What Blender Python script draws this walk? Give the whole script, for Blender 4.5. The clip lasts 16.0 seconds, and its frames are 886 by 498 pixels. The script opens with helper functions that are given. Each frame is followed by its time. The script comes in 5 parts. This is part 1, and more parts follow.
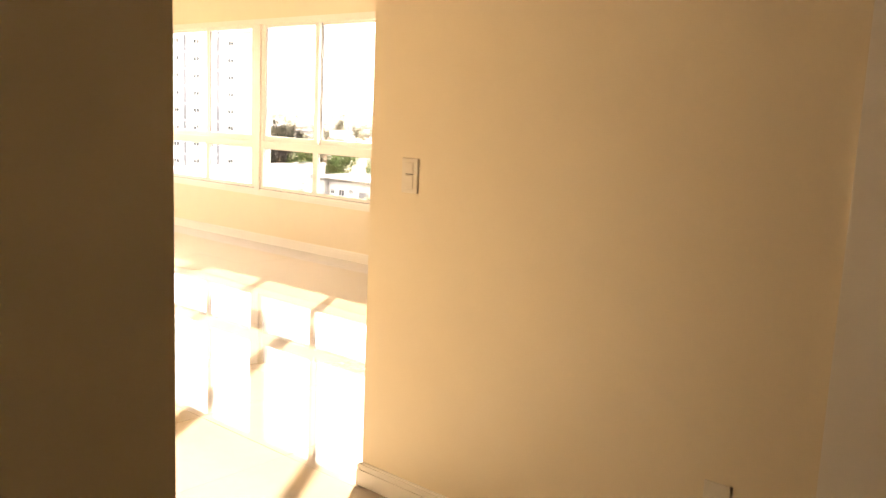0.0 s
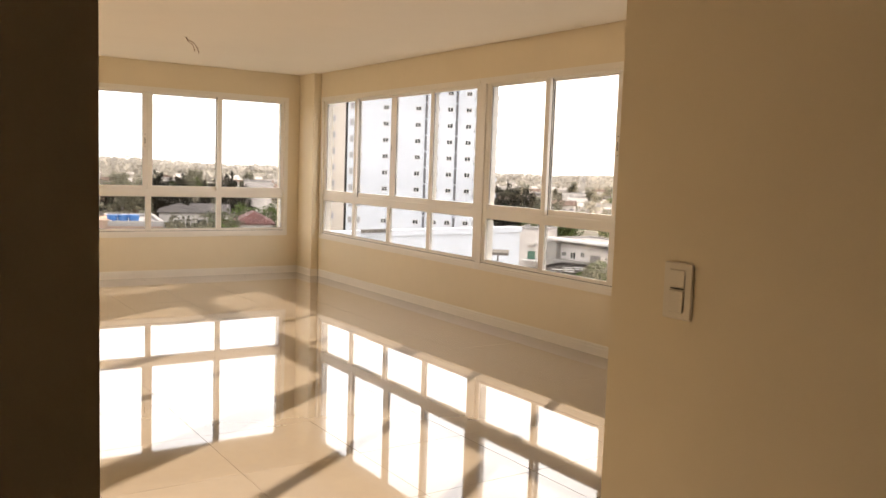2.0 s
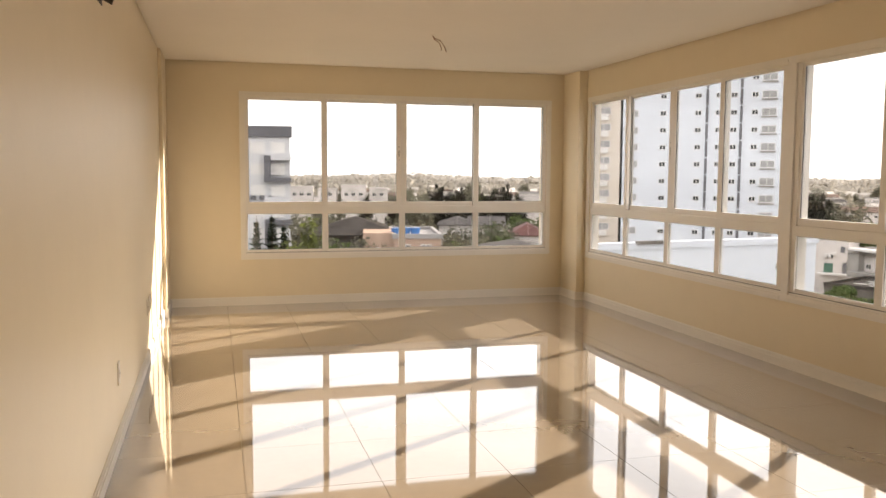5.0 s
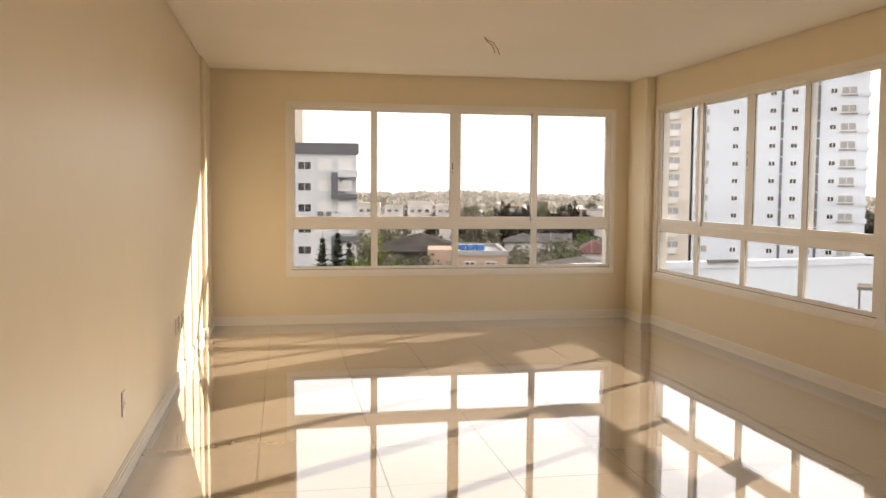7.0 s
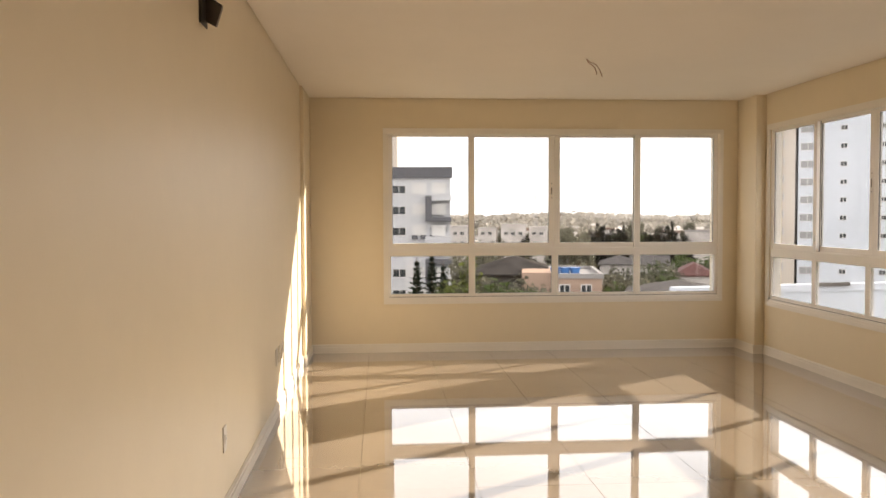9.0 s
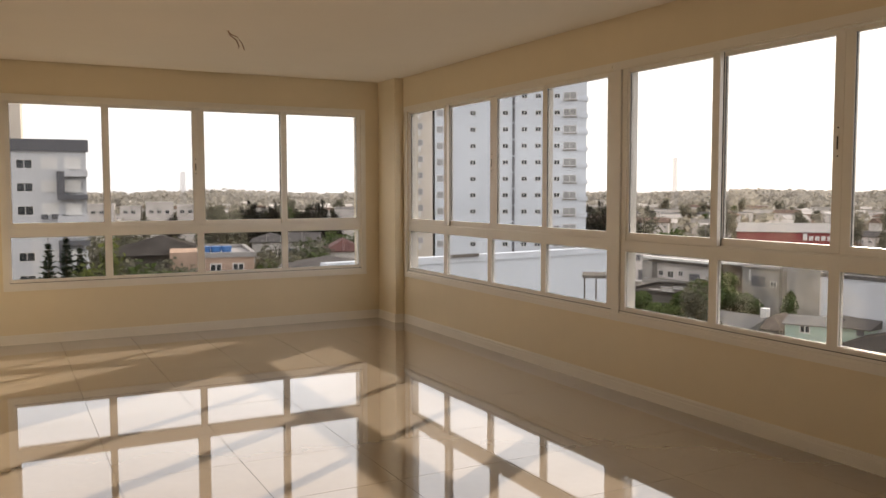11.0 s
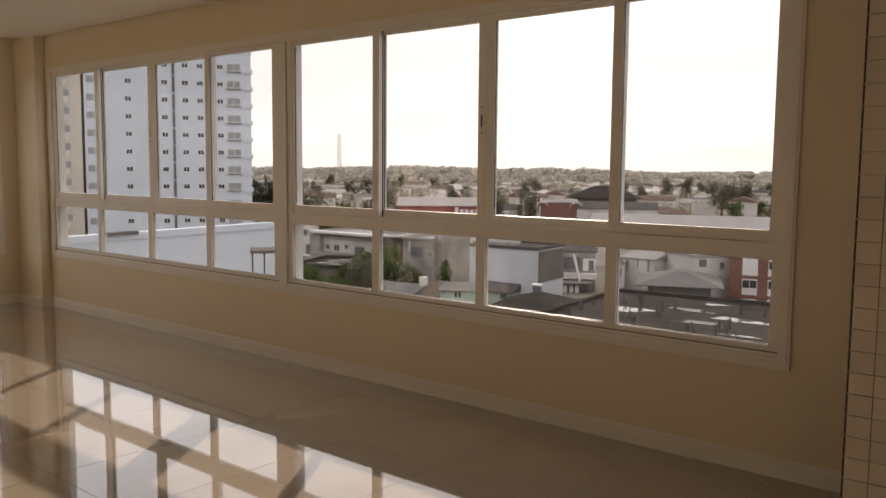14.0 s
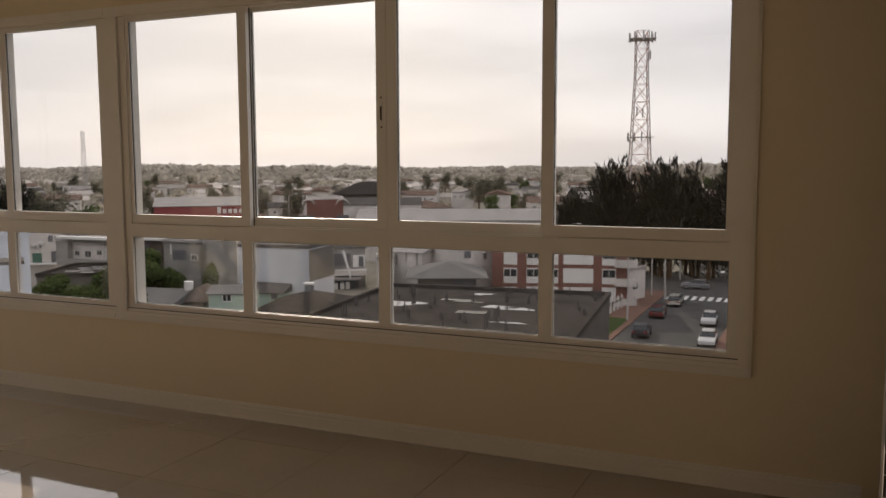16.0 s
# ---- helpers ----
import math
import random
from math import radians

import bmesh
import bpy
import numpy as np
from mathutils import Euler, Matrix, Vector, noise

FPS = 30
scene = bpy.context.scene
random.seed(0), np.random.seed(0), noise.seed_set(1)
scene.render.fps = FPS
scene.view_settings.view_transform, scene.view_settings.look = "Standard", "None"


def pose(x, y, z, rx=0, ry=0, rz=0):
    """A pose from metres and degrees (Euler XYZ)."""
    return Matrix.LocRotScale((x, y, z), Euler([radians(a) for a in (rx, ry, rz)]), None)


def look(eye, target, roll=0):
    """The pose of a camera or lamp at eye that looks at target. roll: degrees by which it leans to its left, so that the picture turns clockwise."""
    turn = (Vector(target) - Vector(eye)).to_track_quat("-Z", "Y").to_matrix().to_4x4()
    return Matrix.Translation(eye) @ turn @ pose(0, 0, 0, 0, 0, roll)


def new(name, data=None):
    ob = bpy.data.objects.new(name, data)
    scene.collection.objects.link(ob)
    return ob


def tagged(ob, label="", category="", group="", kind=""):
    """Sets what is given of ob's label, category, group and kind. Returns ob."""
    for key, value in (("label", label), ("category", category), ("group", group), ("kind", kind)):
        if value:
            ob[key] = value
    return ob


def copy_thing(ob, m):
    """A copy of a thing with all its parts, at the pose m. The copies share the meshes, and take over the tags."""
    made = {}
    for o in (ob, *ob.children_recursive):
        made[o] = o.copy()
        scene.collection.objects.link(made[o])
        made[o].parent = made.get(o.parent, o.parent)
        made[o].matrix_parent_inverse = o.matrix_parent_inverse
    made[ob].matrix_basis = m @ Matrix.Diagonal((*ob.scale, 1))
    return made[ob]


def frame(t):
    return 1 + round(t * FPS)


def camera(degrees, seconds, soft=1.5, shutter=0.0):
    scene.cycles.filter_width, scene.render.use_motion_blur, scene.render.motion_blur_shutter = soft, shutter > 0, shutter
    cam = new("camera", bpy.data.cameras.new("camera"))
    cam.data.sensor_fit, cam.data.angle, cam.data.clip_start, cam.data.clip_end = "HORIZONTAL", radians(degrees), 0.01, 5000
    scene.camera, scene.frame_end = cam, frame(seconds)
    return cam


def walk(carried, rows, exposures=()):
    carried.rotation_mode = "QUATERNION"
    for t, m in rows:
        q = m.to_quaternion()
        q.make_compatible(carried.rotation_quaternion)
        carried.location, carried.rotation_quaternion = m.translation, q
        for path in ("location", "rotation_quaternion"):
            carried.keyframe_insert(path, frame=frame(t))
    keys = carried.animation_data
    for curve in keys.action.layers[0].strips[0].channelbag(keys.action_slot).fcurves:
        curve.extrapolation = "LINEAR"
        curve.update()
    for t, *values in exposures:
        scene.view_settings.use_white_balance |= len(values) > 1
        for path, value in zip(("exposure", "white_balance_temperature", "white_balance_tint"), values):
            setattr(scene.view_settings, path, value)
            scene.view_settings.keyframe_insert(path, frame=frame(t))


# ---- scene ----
cam = camera(55.5, 16.0)
PATH = [
    (0, (-5.415, -11.376, 1.415), (-3.91, -10.097, 1.105), 2.5),
    (0.5, (-5.233, -11.197, 1.424), (-3.817, -9.798, 1.238), 1.6),
    (1, (-4.997, -11.007, 1.456), (-3.706, -9.488, 1.299), 1.3),
    (1.5, (-4.836, -10.801, 1.455), (-3.645, -9.205, 1.275), 0.9),
    (2, (-4.665, -10.576, 1.446), (-3.558, -8.921, 1.26), 2.0),
    (2.5, (-4.46, -10.401, 1.444), (-3.541, -8.634, 1.253), 1.4),
    (3, (-4.33, -10.274, 1.436), (-3.594, -8.425, 1.242), 1.6),
    (3.5, (-4.244, -10.051, 1.42), (-3.559, -8.182, 1.231), 1.0),
    (4, (-4.204, -9.85, 1.429), (-3.52, -7.979, 1.247), 0.5),
    (4.5, (-4.112, -9.646, 1.436), (-3.521, -7.744, 1.256), 0.3),
    (7, (-3.769, -8.939, 1.401), (-3.4, -6.978, 1.266), 0.4),
    (7.5, (-3.705, -8.882, 1.34), (-3.61, -6.886, 1.249), 1.0),
    (8, (-3.8, -8.787, 1.437), (-3.838, -6.789, 1.363), 0.1),
    (10.5, (-3.764, -8.756, 1.437), (-3.011, -6.908, 1.306), -0.3),
    (11, (-3.75, -8.76, 1.428), (-2.824, -6.993, 1.291), -0.1),
    (11.5, (-3.749, -8.761, 1.426), (-2.673, -7.08, 1.289), -0.3),
    (12, (-3.771, -8.77, 1.424), (-2.565, -7.181, 1.283), -0.5),
    (12.5, (-3.751, -8.787, 1.422), (-2.421, -7.302, 1.266), -0.5),
    (13, (-3.745, -8.805, 1.409), (-2.301, -7.43, 1.247), -0.2),
    (13.5, (-3.749, -8.808, 1.428), (-2.238, -7.51, 1.249), -0.2),
    (14, (-3.759, -8.772, 1.409), (-2.233, -7.494, 1.216), 0.5),
    (14.5, (-3.817, -8.625, 1.395), (-2.376, -7.253, 1.189), 1.3),
    (15, (-3.785, -8.318, 1.377), (-2.352, -6.938, 1.168), 0.7),
    (15.5, (-3.729, -8.096, 1.397), (-2.135, -6.906, 1.193), 0.2),
    (16, (-3.654, -7.806, 1.418), (-1.835, -6.998, 1.219), -0.2),
]
EXPOSURES = [(0.0, 3.95, 7100, 13), (0.5, 3.3, 7000, 13), (1.0, 2.9, 6900, 13), (2.0, 2.3, 6750, 13), (3.0, 2.1, 6700, 12), (4.5, 2.0, 6650, 12), (7.0, 2.0, 6700, 12), (8.0, 2.12, 6700, 12), (10.5, 1.45, 6550, 12), (12.0, 1.15, 6550, 14), (12.5, 1.0, 6550, 15), (14.0, 1.0, 6600, 15), (15.2, 1.05, 6550, 15), (15.6, 0.8, 6500, 14), (16.0, 0.58, 6450, 14)]
walk(cam, [(t, look(eye, target, roll)) for t, eye, target, roll in PATH], EXPOSURES)

# ---- world and sun ----
SUN_DIR = Vector((0.854, 0.56, 0.42)).normalized()
world = bpy.data.worlds.new("sky")
scene.world = world
world.use_nodes = True
_n = world.node_tree.nodes
_l = world.node_tree.links
_sky = _n.new("ShaderNodeTexSky")
_sky.sky_type = 'NISHITA'
_sky.sun_disc = False
_sky.sun_elevation = math.asin(SUN_DIR.z)
_sky.sun_rotation = math.atan2(SUN_DIR.x, SUN_DIR.y)
_sky.dust_density = 2.0
_sky.air_density = 1.0
_sky.ozone_density = 1.0
_bg = _n["Background"]
_bg.inputs["Strength"].default_value = 0.10
# thin even cloud under the clear sky
_cloud = _n.new("ShaderNodeMix")
_cloud.data_type = 'RGBA'
_cloud.inputs["Factor"].default_value = 0.88
_cloud.inputs["B"].default_value = (12.4, 11.9, 11.8, 1)
_l.new(_sky.outputs["Color"], _cloud.inputs["A"])
# faint long cloud banks
_tc = _n.new("ShaderNodeTexCoord")
_mp = _n.new("ShaderNodeMapping")
_mp.inputs["Scale"].default_value = (1.2, 1.2, 7.0)
_nz = _n.new("ShaderNodeTexNoise")
_nz.inputs["Scale"].default_value = 2.0
_nz.inputs["Detail"].default_value = 5
_rg = _n.new("ShaderNodeMapRange")
_rg.inputs["From Min"].default_value = 0.35
_rg.inputs["From Max"].default_value = 0.65
_rg.inputs["To Min"].default_value = 0.86
_rg.inputs["To Max"].default_value = 1.08
_sc = _n.new("ShaderNodeVectorMath")
_sc.operation = 'SCALE'
_l.new(_tc.outputs["Generated"], _mp.inputs["Vector"])
_l.new(_mp.outputs["Vector"], _nz.inputs["Vector"])
_l.new(_nz.outputs["Fac"], _rg.inputs["Value"])
_l.new(_cloud.outputs["Result"], _sc.inputs[0])
_l.new(_rg.outputs["Result"], _sc.inputs["Scale"])
_l.new(_sc.outputs["Vector"], _bg.inputs["Color"])


sun_data = bpy.data.lights.new("sun", 'SUN')
sun_data.energy = 3.8
sun_data.angle = radians(0.6)
sun_data.color = (1.0, 0.88, 0.73)
sun = new("sun", sun_data)
sun.matrix_world = look(tuple(SUN_DIR * 60), (0, 0, 0))


# ---- materials ----
def material(name, colour, rough=0.5, metal=0.0, vary=0.06, scale=3.0, bump=0.0, bump_scale=40.0,
             island=0.0, spec=0.5, coat=0.0, stretch=(1, 1, 1), leaf=0.0):
    m = bpy.data.materials.new(name)
    m.use_nodes = True
    nt = m.node_tree
    b = nt.nodes["Principled BSDF"]
    b.inputs["Roughness"].default_value = rough
    b.inputs["Metallic"].default_value = metal
    b.inputs["Specular IOR Level"].default_value = spec
    b.inputs["Coat Weight"].default_value = coat
    mp = nt.nodes.new("ShaderNodeMapping")
    mp.inputs["Scale"].default_value = stretch
    geo = nt.nodes.new("ShaderNodeNewGeometry")
    nt.links.new(geo.outputs["Position"], mp.inputs["Vector"])
    n1 = nt.nodes.new("ShaderNodeTexNoise")
    n1.inputs["Scale"].default_value = scale
    n1.inputs["Detail"].default_value = 5
    n2 = nt.nodes.new("ShaderNodeTexNoise")
    n2.inputs["Scale"].default_value = scale * 9
    n2.inputs["Detail"].default_value = 3
    for n in (n1, n2):
        nt.links.new(mp.outputs["Vector"], n.inputs["Vector"])
    add = nt.nodes.new("ShaderNodeMath")
    add.operation = 'MULTIPLY_ADD'
    add.inputs[1].default_value = 0.4
    nt.links.new(n2.outputs["Fac"], add.inputs[0])
    nt.links.new(n1.outputs["Fac"], add.inputs[2])
    mr = nt.nodes.new("ShaderNodeMapRange")
    mr.inputs["From Min"].default_value = 0.3
    mr.inputs["From Max"].default_value = 1.1
    mr.inputs["To Min"].default_value = 1 - vary * 2
    mr.inputs["To Max"].default_value = 1 + vary
    nt.links.new(add.outputs[0], mr.inputs["Value"])
    val = mr.outputs["Result"]
    if island:
        oi = nt.nodes.new("ShaderNodeObjectInfo")
        s = nt.nodes.new("ShaderNodeMath")
        s.operation = 'ADD'
        nt.links.new(oi.outputs["Random"], s.inputs[0])
        nt.links.new(geo.outputs["Random Per Island"], s.inputs[1])
        f = nt.nodes.new("ShaderNodeMath")
        f.operation = 'FRACT'
        nt.links.new(s.outputs[0], f.inputs[0])
        mr2 = nt.nodes.new("ShaderNodeMapRange")
        mr2.inputs["To Min"].default_value = 1 - island
        mr2.inputs["To Max"].default_value = 1 + island
        nt.links.new(f.outputs[0], mr2.inputs["Value"])
        mul = nt.nodes.new("ShaderNodeMath")
        mul.operation = 'MULTIPLY'
        nt.links.new(val, mul.inputs[0])
        nt.links.new(mr2.outputs["Result"], mul.inputs[1])
        val = mul.outputs[0]
    mix = nt.nodes.new("ShaderNodeVectorMath")
    mix.operation = 'SCALE'
    mix.inputs[0].default_value = colour
    nt.links.new(val, mix.inputs["Scale"])
    nt.links.new(mix.outputs["Vector"], b.inputs["Base Color"])
    if leaf:
        tl_ = nt.nodes.new("ShaderNodeBsdfTranslucent")
        nt.links.new(mix.outputs["Vector"], tl_.inputs["Color"])
        ms = nt.nodes.new("ShaderNodeMixShader")
        ms.inputs[0].default_value = leaf
        nt.links.new(b.outputs[0], ms.inputs[1])
        nt.links.new(tl_.outputs[0], ms.inputs[2])
        nt.links.new(ms.outputs[0], nt.nodes["Material Output"].inputs["Surface"])
    if bump:
        n3 = nt.nodes.new("ShaderNodeTexNoise")
        n3.inputs["Scale"].default_value = bump_scale
        n3.inputs["Detail"].default_value = 4
        nt.links.new(mp.outputs["Vector"], n3.inputs["Vector"])
        bp = nt.nodes.new("ShaderNodeBump")
        bp.inputs["Strength"].default_value = bump
        bp.inputs["Distance"].default_value = 0.01
        nt.links.new(n3.outputs["Fac"], bp.inputs["Height"])
        nt.links.new(bp.outputs["Normal"], b.inputs["Normal"])
    return m


def glass_material(name, tint=(0.68, 0.685, 0.68)):
    m = bpy.data.materials.new(name)
    m.use_nodes = True
    nt = m.node_tree
    nt.nodes.clear()
    out = nt.nodes.new("ShaderNodeOutputMaterial")
    tr = nt.nodes.new("ShaderNodeBsdfTransparent")
    tr.inputs["Color"].default_value = (*tint, 1)
    gl = nt.nodes.new("ShaderNodeBsdfGlossy")
    gl.inputs["Roughness"].default_value = 0.02
    mx = nt.nodes.new("ShaderNodeMixShader")
    mx.inputs[0].default_value = 0.03
    nt.links.new(tr.outputs[0], mx.inputs[1])
    nt.links.new(gl.outputs[0], mx.inputs[2])
    nt.links.new(mx.outputs[0], out.inputs["Surface"])
    return m


M_WALL = material("cream_wall_paint", (0.78, 0.675, 0.495), 0.42, vary=0.03, scale=0.8, bump=0.06, bump_scale=60)
M_CEIL = material("white_ceiling_paint", (0.83, 0.77, 0.68), 0.75, vary=0.02, scale=0.7, bump=0.03, bump_scale=50)
M_TRIM = material("off_white_moulding_paint", (0.83, 0.785, 0.71), 0.4, vary=0.03, scale=2.0, bump=0.03, bump_scale=90)
M_FRAME = material("white_coated_aluminium", (0.82, 0.785, 0.73), 0.35, vary=0.03, scale=2.0)
M_TILE = material("polished_porcelain_tile", (0.31, 0.255, 0.195), 0.03, vary=0.05, scale=2.2, island=0.025, spec=1.0, coat=1.0, bump=0.004, bump_scale=3.0)
M_GROUT = material("beige_grout", (0.22, 0.18, 0.13), 0.8, vary=0.1, scale=8)
M_GASKET = material("black_rubber_gasket", (0.02, 0.02, 0.02), 0.6)
M_PLASTIC = material("white_switch_plastic", (0.74, 0.68, 0.58), 0.3, vary=0.02)
M_DARK = material("dark_slot", (0.03, 0.025, 0.02), 0.5)
M_COPPER = material("copper_wire", (0.30, 0.16, 0.08), 0.4, metal=0.6)
M_GROUTL = material("pale_wall_grout", (0.40, 0.34, 0.27), 0.8, vary=0.08, scale=6)
M_WTILE = material("glazed_wall_tile", (0.60, 0.53, 0.43), 0.2, vary=0.04, scale=3, island=0.06)
M_CONCRETE = material("rough_concrete", (0.35, 0.32, 0.28), 0.9, vary=0.15, scale=2, bump=0.3)
M_SILL = material("dark_grey_sill_stone", (0.10, 0.093, 0.085), 0.9, vary=0.2, scale=6, bump=0.2)
M_GLASS = glass_material("window_glass")


# ---- helpers for building ----
def box(bm, x0, x1, y0, y1, z0, z1):
    v = [bm.verts.new((x, y, z)) for x in (x0, x1) for y in (y0, y1) for z in (z0, z1)]
    for f in ((0, 1, 3, 2), (4, 6, 7, 5), (0, 4, 5, 1), (2, 3, 7, 6), (0, 2, 6, 4), (1, 5, 7, 3)):
        bm.faces.new([v[i] for i in f])


def boxes(*dims):
    bm = bmesh.new()
    for d in dims:
        box(bm, *d)
    return bm


def mesh_from(bm, name, mat, smooth=False):
    me = bpy.data.meshes.new(name)
    bmesh.ops.recalc_face_normals(bm, faces=bm.faces)
    bm.to_mesh(me)
    bm.free()
    if mat:
        me.materials.append(mat)
    if smooth:
        for p in me.polygons:
            p.use_smooth = True
    return me


def part(name, bm, mat, parent=None, label="", bevel=0.0, smooth=False, kind=""):
    if bevel:
        bmesh.ops.bevel(bm, geom=list(bm.edges), offset=bevel, segments=1, affect='EDGES', clamp_overlap=True)
    ob = new(name, mesh_from(bm, name, mat, smooth))
    if parent is not None:
        ob.parent = parent
    return tagged(ob, label, kind=kind)


def shared(name, me, parent, m=None):
    ob = new(name, me)
    ob.parent = parent
    if m is not None:
        ob.matrix_basis = m
    return ob


def thing(name, m=None, label="", category="", group="", kind=""):
    ob = new(name)
    ob.empty_display_size = 0.1
    if m is not None:
        ob.matrix_basis = m
    return tagged(ob, label, category, group, kind)


def tube(bm, points, r, sides=8, r2=None):
    """A round bar along points, tapering from r to r2."""
    rings = []
    pts = [Vector(p) for p in points]
    for i, p in enumerate(pts):
        d = (pts[min(i + 1, len(pts) - 1)] - pts[max(i - 1, 0)]).normalized()
        a = d.orthogonal().normalized()
        b = d.cross(a)
        rr = r if r2 is None else r + (r2 - r) * i / (len(pts) - 1)
        rings.append([bm.verts.new(p + (a * math.cos(2 * math.pi * k / sides) + b * math.sin(2 * math.pi * k / sides)) * rr) for k in range(sides)])
    for p, q in zip(rings, rings[1:]):
        for k in range(sides):
            bm.faces.new((p[k], p[(k + 1) % sides], q[(k + 1) % sides], q[k]))
    bm.faces.new(rings[0][::-1])
    bm.faces.new(rings[-1])


# ---- plan of the flat: x to the east, y to the north, corner of the two window walls at the origin ----
XW, XE, YS = -4.54, 0.125, -12.6
CEIL = 2.635
T = 0.20
TO = 0.125                      # outer walls: the windows sit near their outer face
NX0, NX1 = -3.757, -0.137       # north window, outer edges of the trim
EY0, EYA, EYB, EY1 = -0.49, -3.98, -4.066, -7.575   # east windows
WZ0, WZ1 = 0.503, 2.33
TRIM = 0.055
HX = -3.25                      # hall wall with the switch
HY = -9.175                     # its free end
DY = -9.96                      # end of the west wall

# ---- structure ----
bm = boxes((XW - T, NX0 + TRIM, 0, T, -0.1, 2.75), (NX1 - TRIM, XE + T, 0, T, -0.1, 2.75),
           (NX0 + TRIM, NX1 - TRIM, 0, T, -0.1, WZ0 + TRIM), (NX0 + TRIM, NX1 - TRIM, 0, T, WZ1 - TRIM, 2.75))
tagged(part("wall_north", bm, M_WALL), "cream painted wall with a wide four-pane window", "wall", kind="structure")
bm = boxes((XE, XE + TO, EY0 - TRIM, 0, -0.1, 2.75), (XE, XE + TO, YS, EY1 + TRIM, -0.1, 2.75),
           (XE, XE + TO, EY1 + TRIM, EY0 - TRIM, -0.1, WZ0 + TRIM), (XE, XE + TO, EY1 + TRIM, EY0 - TRIM, WZ1 - TRIM, 2.75))
tagged(part("wall_east", bm, M_WALL), "cream painted wall with two four-pane windows in a row", "wall", kind="structure")
bm = boxes((XW - T, XW, DY, 0, -0.1, 2.75))
tagged(part("wall_west", bm, M_WALL), "plain cream satin painted wall", "wall", kind="structure")
bm = boxes((-7.2, XW - T, DY, DY + T, -0.1, 2.75))
tagged(part("wall_hall_north", bm, M_WALL), "plain cream wall of the dim entrance hall", "wall", kind="structure")
bm = boxes((HX, HX + 0.15, YS, HY, -0.1, 2.75))
tagged(part("wall_hall_east", bm, M_WALL), "cream wall of the hall with a light switch", "wall", kind="structure")
bm = boxes((-7.4, -7.2, YS, DY + T, -0.1, 2.75))
tagged(part("wall_hall_west", bm, M_WALL), "plain cream end wall of the hall", "wall", kind="structure")
bm = boxes((-7.4, XE + T, YS - T, YS, -0.1, 2.75))
tagged(part("wall_south", bm, M_WALL), "plain cream wall closing the flat", "wall", kind="structure")
tagged(part("column_north_east", boxes((0.02, XE, -0.45, 0, 0, 2.70)), M_WALL, bevel=0.004),
       "cream painted corner pillar slightly proud of the wall", "column", kind="structure")
tagged(part("column_north_west", boxes((XW, XW + 0.035, -0.70, 0, 0, 2.70)), M_WALL, bevel=0.004),
       "cream painted flat pillar in the corner", "column", kind="structure")
# ceiling board stops short of the walls and leaves a shadow gap
G = 0.03
bm = boxes((XW + G, XE - G, HY, -G, CEIL, CEIL + 0.04), (HX + 0.15 + G, XE - G, YS + G, HY, CEIL, CEIL + 0.04),
           (XW + G, HX - G, DY, HY, CEIL, CEIL + 0.04), (-7.2 + G, HX - G, YS + G, DY - G, CEIL, CEIL + 0.04),
           (XW + G, HX - G, DY - G, DY, CEIL, CEIL + 0.04), (-7.4, XE + T, YS - T, T, CEIL + 0.018, CEIL + 0.25))
tagged(part("ceiling", bm, M_CEIL), "smooth off-white plasterboard ceiling with a shadow gap", "ceiling", kind="structure")
floor = tagged(part("floor", boxes((-7.4, XE + T, YS - T, T, -0.12, -0.0085)), M_GROUT),
               "glossy beige polished porcelain floor in large square tiles", "floor", kind="structure")


# ---- skirting: a plinth with a grooved top moulding ----
def skirting(runs):
    """runs: (axis, wall coordinate, into the room +1/-1, from, to)"""
    bm = bmesh.new()
    for axis, c, s, a, b in runs:
        for t0, z0, z1 in ((0.016, 0.0, 0.062), (0.011, 0.062, 0.070), (0.014, 0.070, 0.084), (0.007, 0.084, 0.092)):
            p, q = sorted((c, c + s * t0))
            if axis == "x":
                box(bm, p, q, min(a, b), max(a, b), z0, z1)
            else:
                box(bm, min(a, b), max(a, b), p, q, z0, z1)
    return bm


bm = skirting([("y", 0, -1, XW + 0.035, 0.02), ("x", XE, -1, -0.466, -8.018), ("x", 0.02, -1, 0, -0.45), ("y", -0.45, -1, 0.004, XE - 0.016),
               ("x", XW, 1, -0.716, DY), ("x", XW + 0.035, 1, 0, -0.70), ("y", -0.70, -1, XW + 0.0, XW + 0.051),
               ("y", DY, -1, -7.2, XW), ("x", HX, -1, HY, -10.815), ("y", HY, 1, HX - 0.016, HX + 0.15)])
tagged(part("baseboard", bm, M_TRIM), "off-white moulded skirting board", "baseboard", kind="structure")


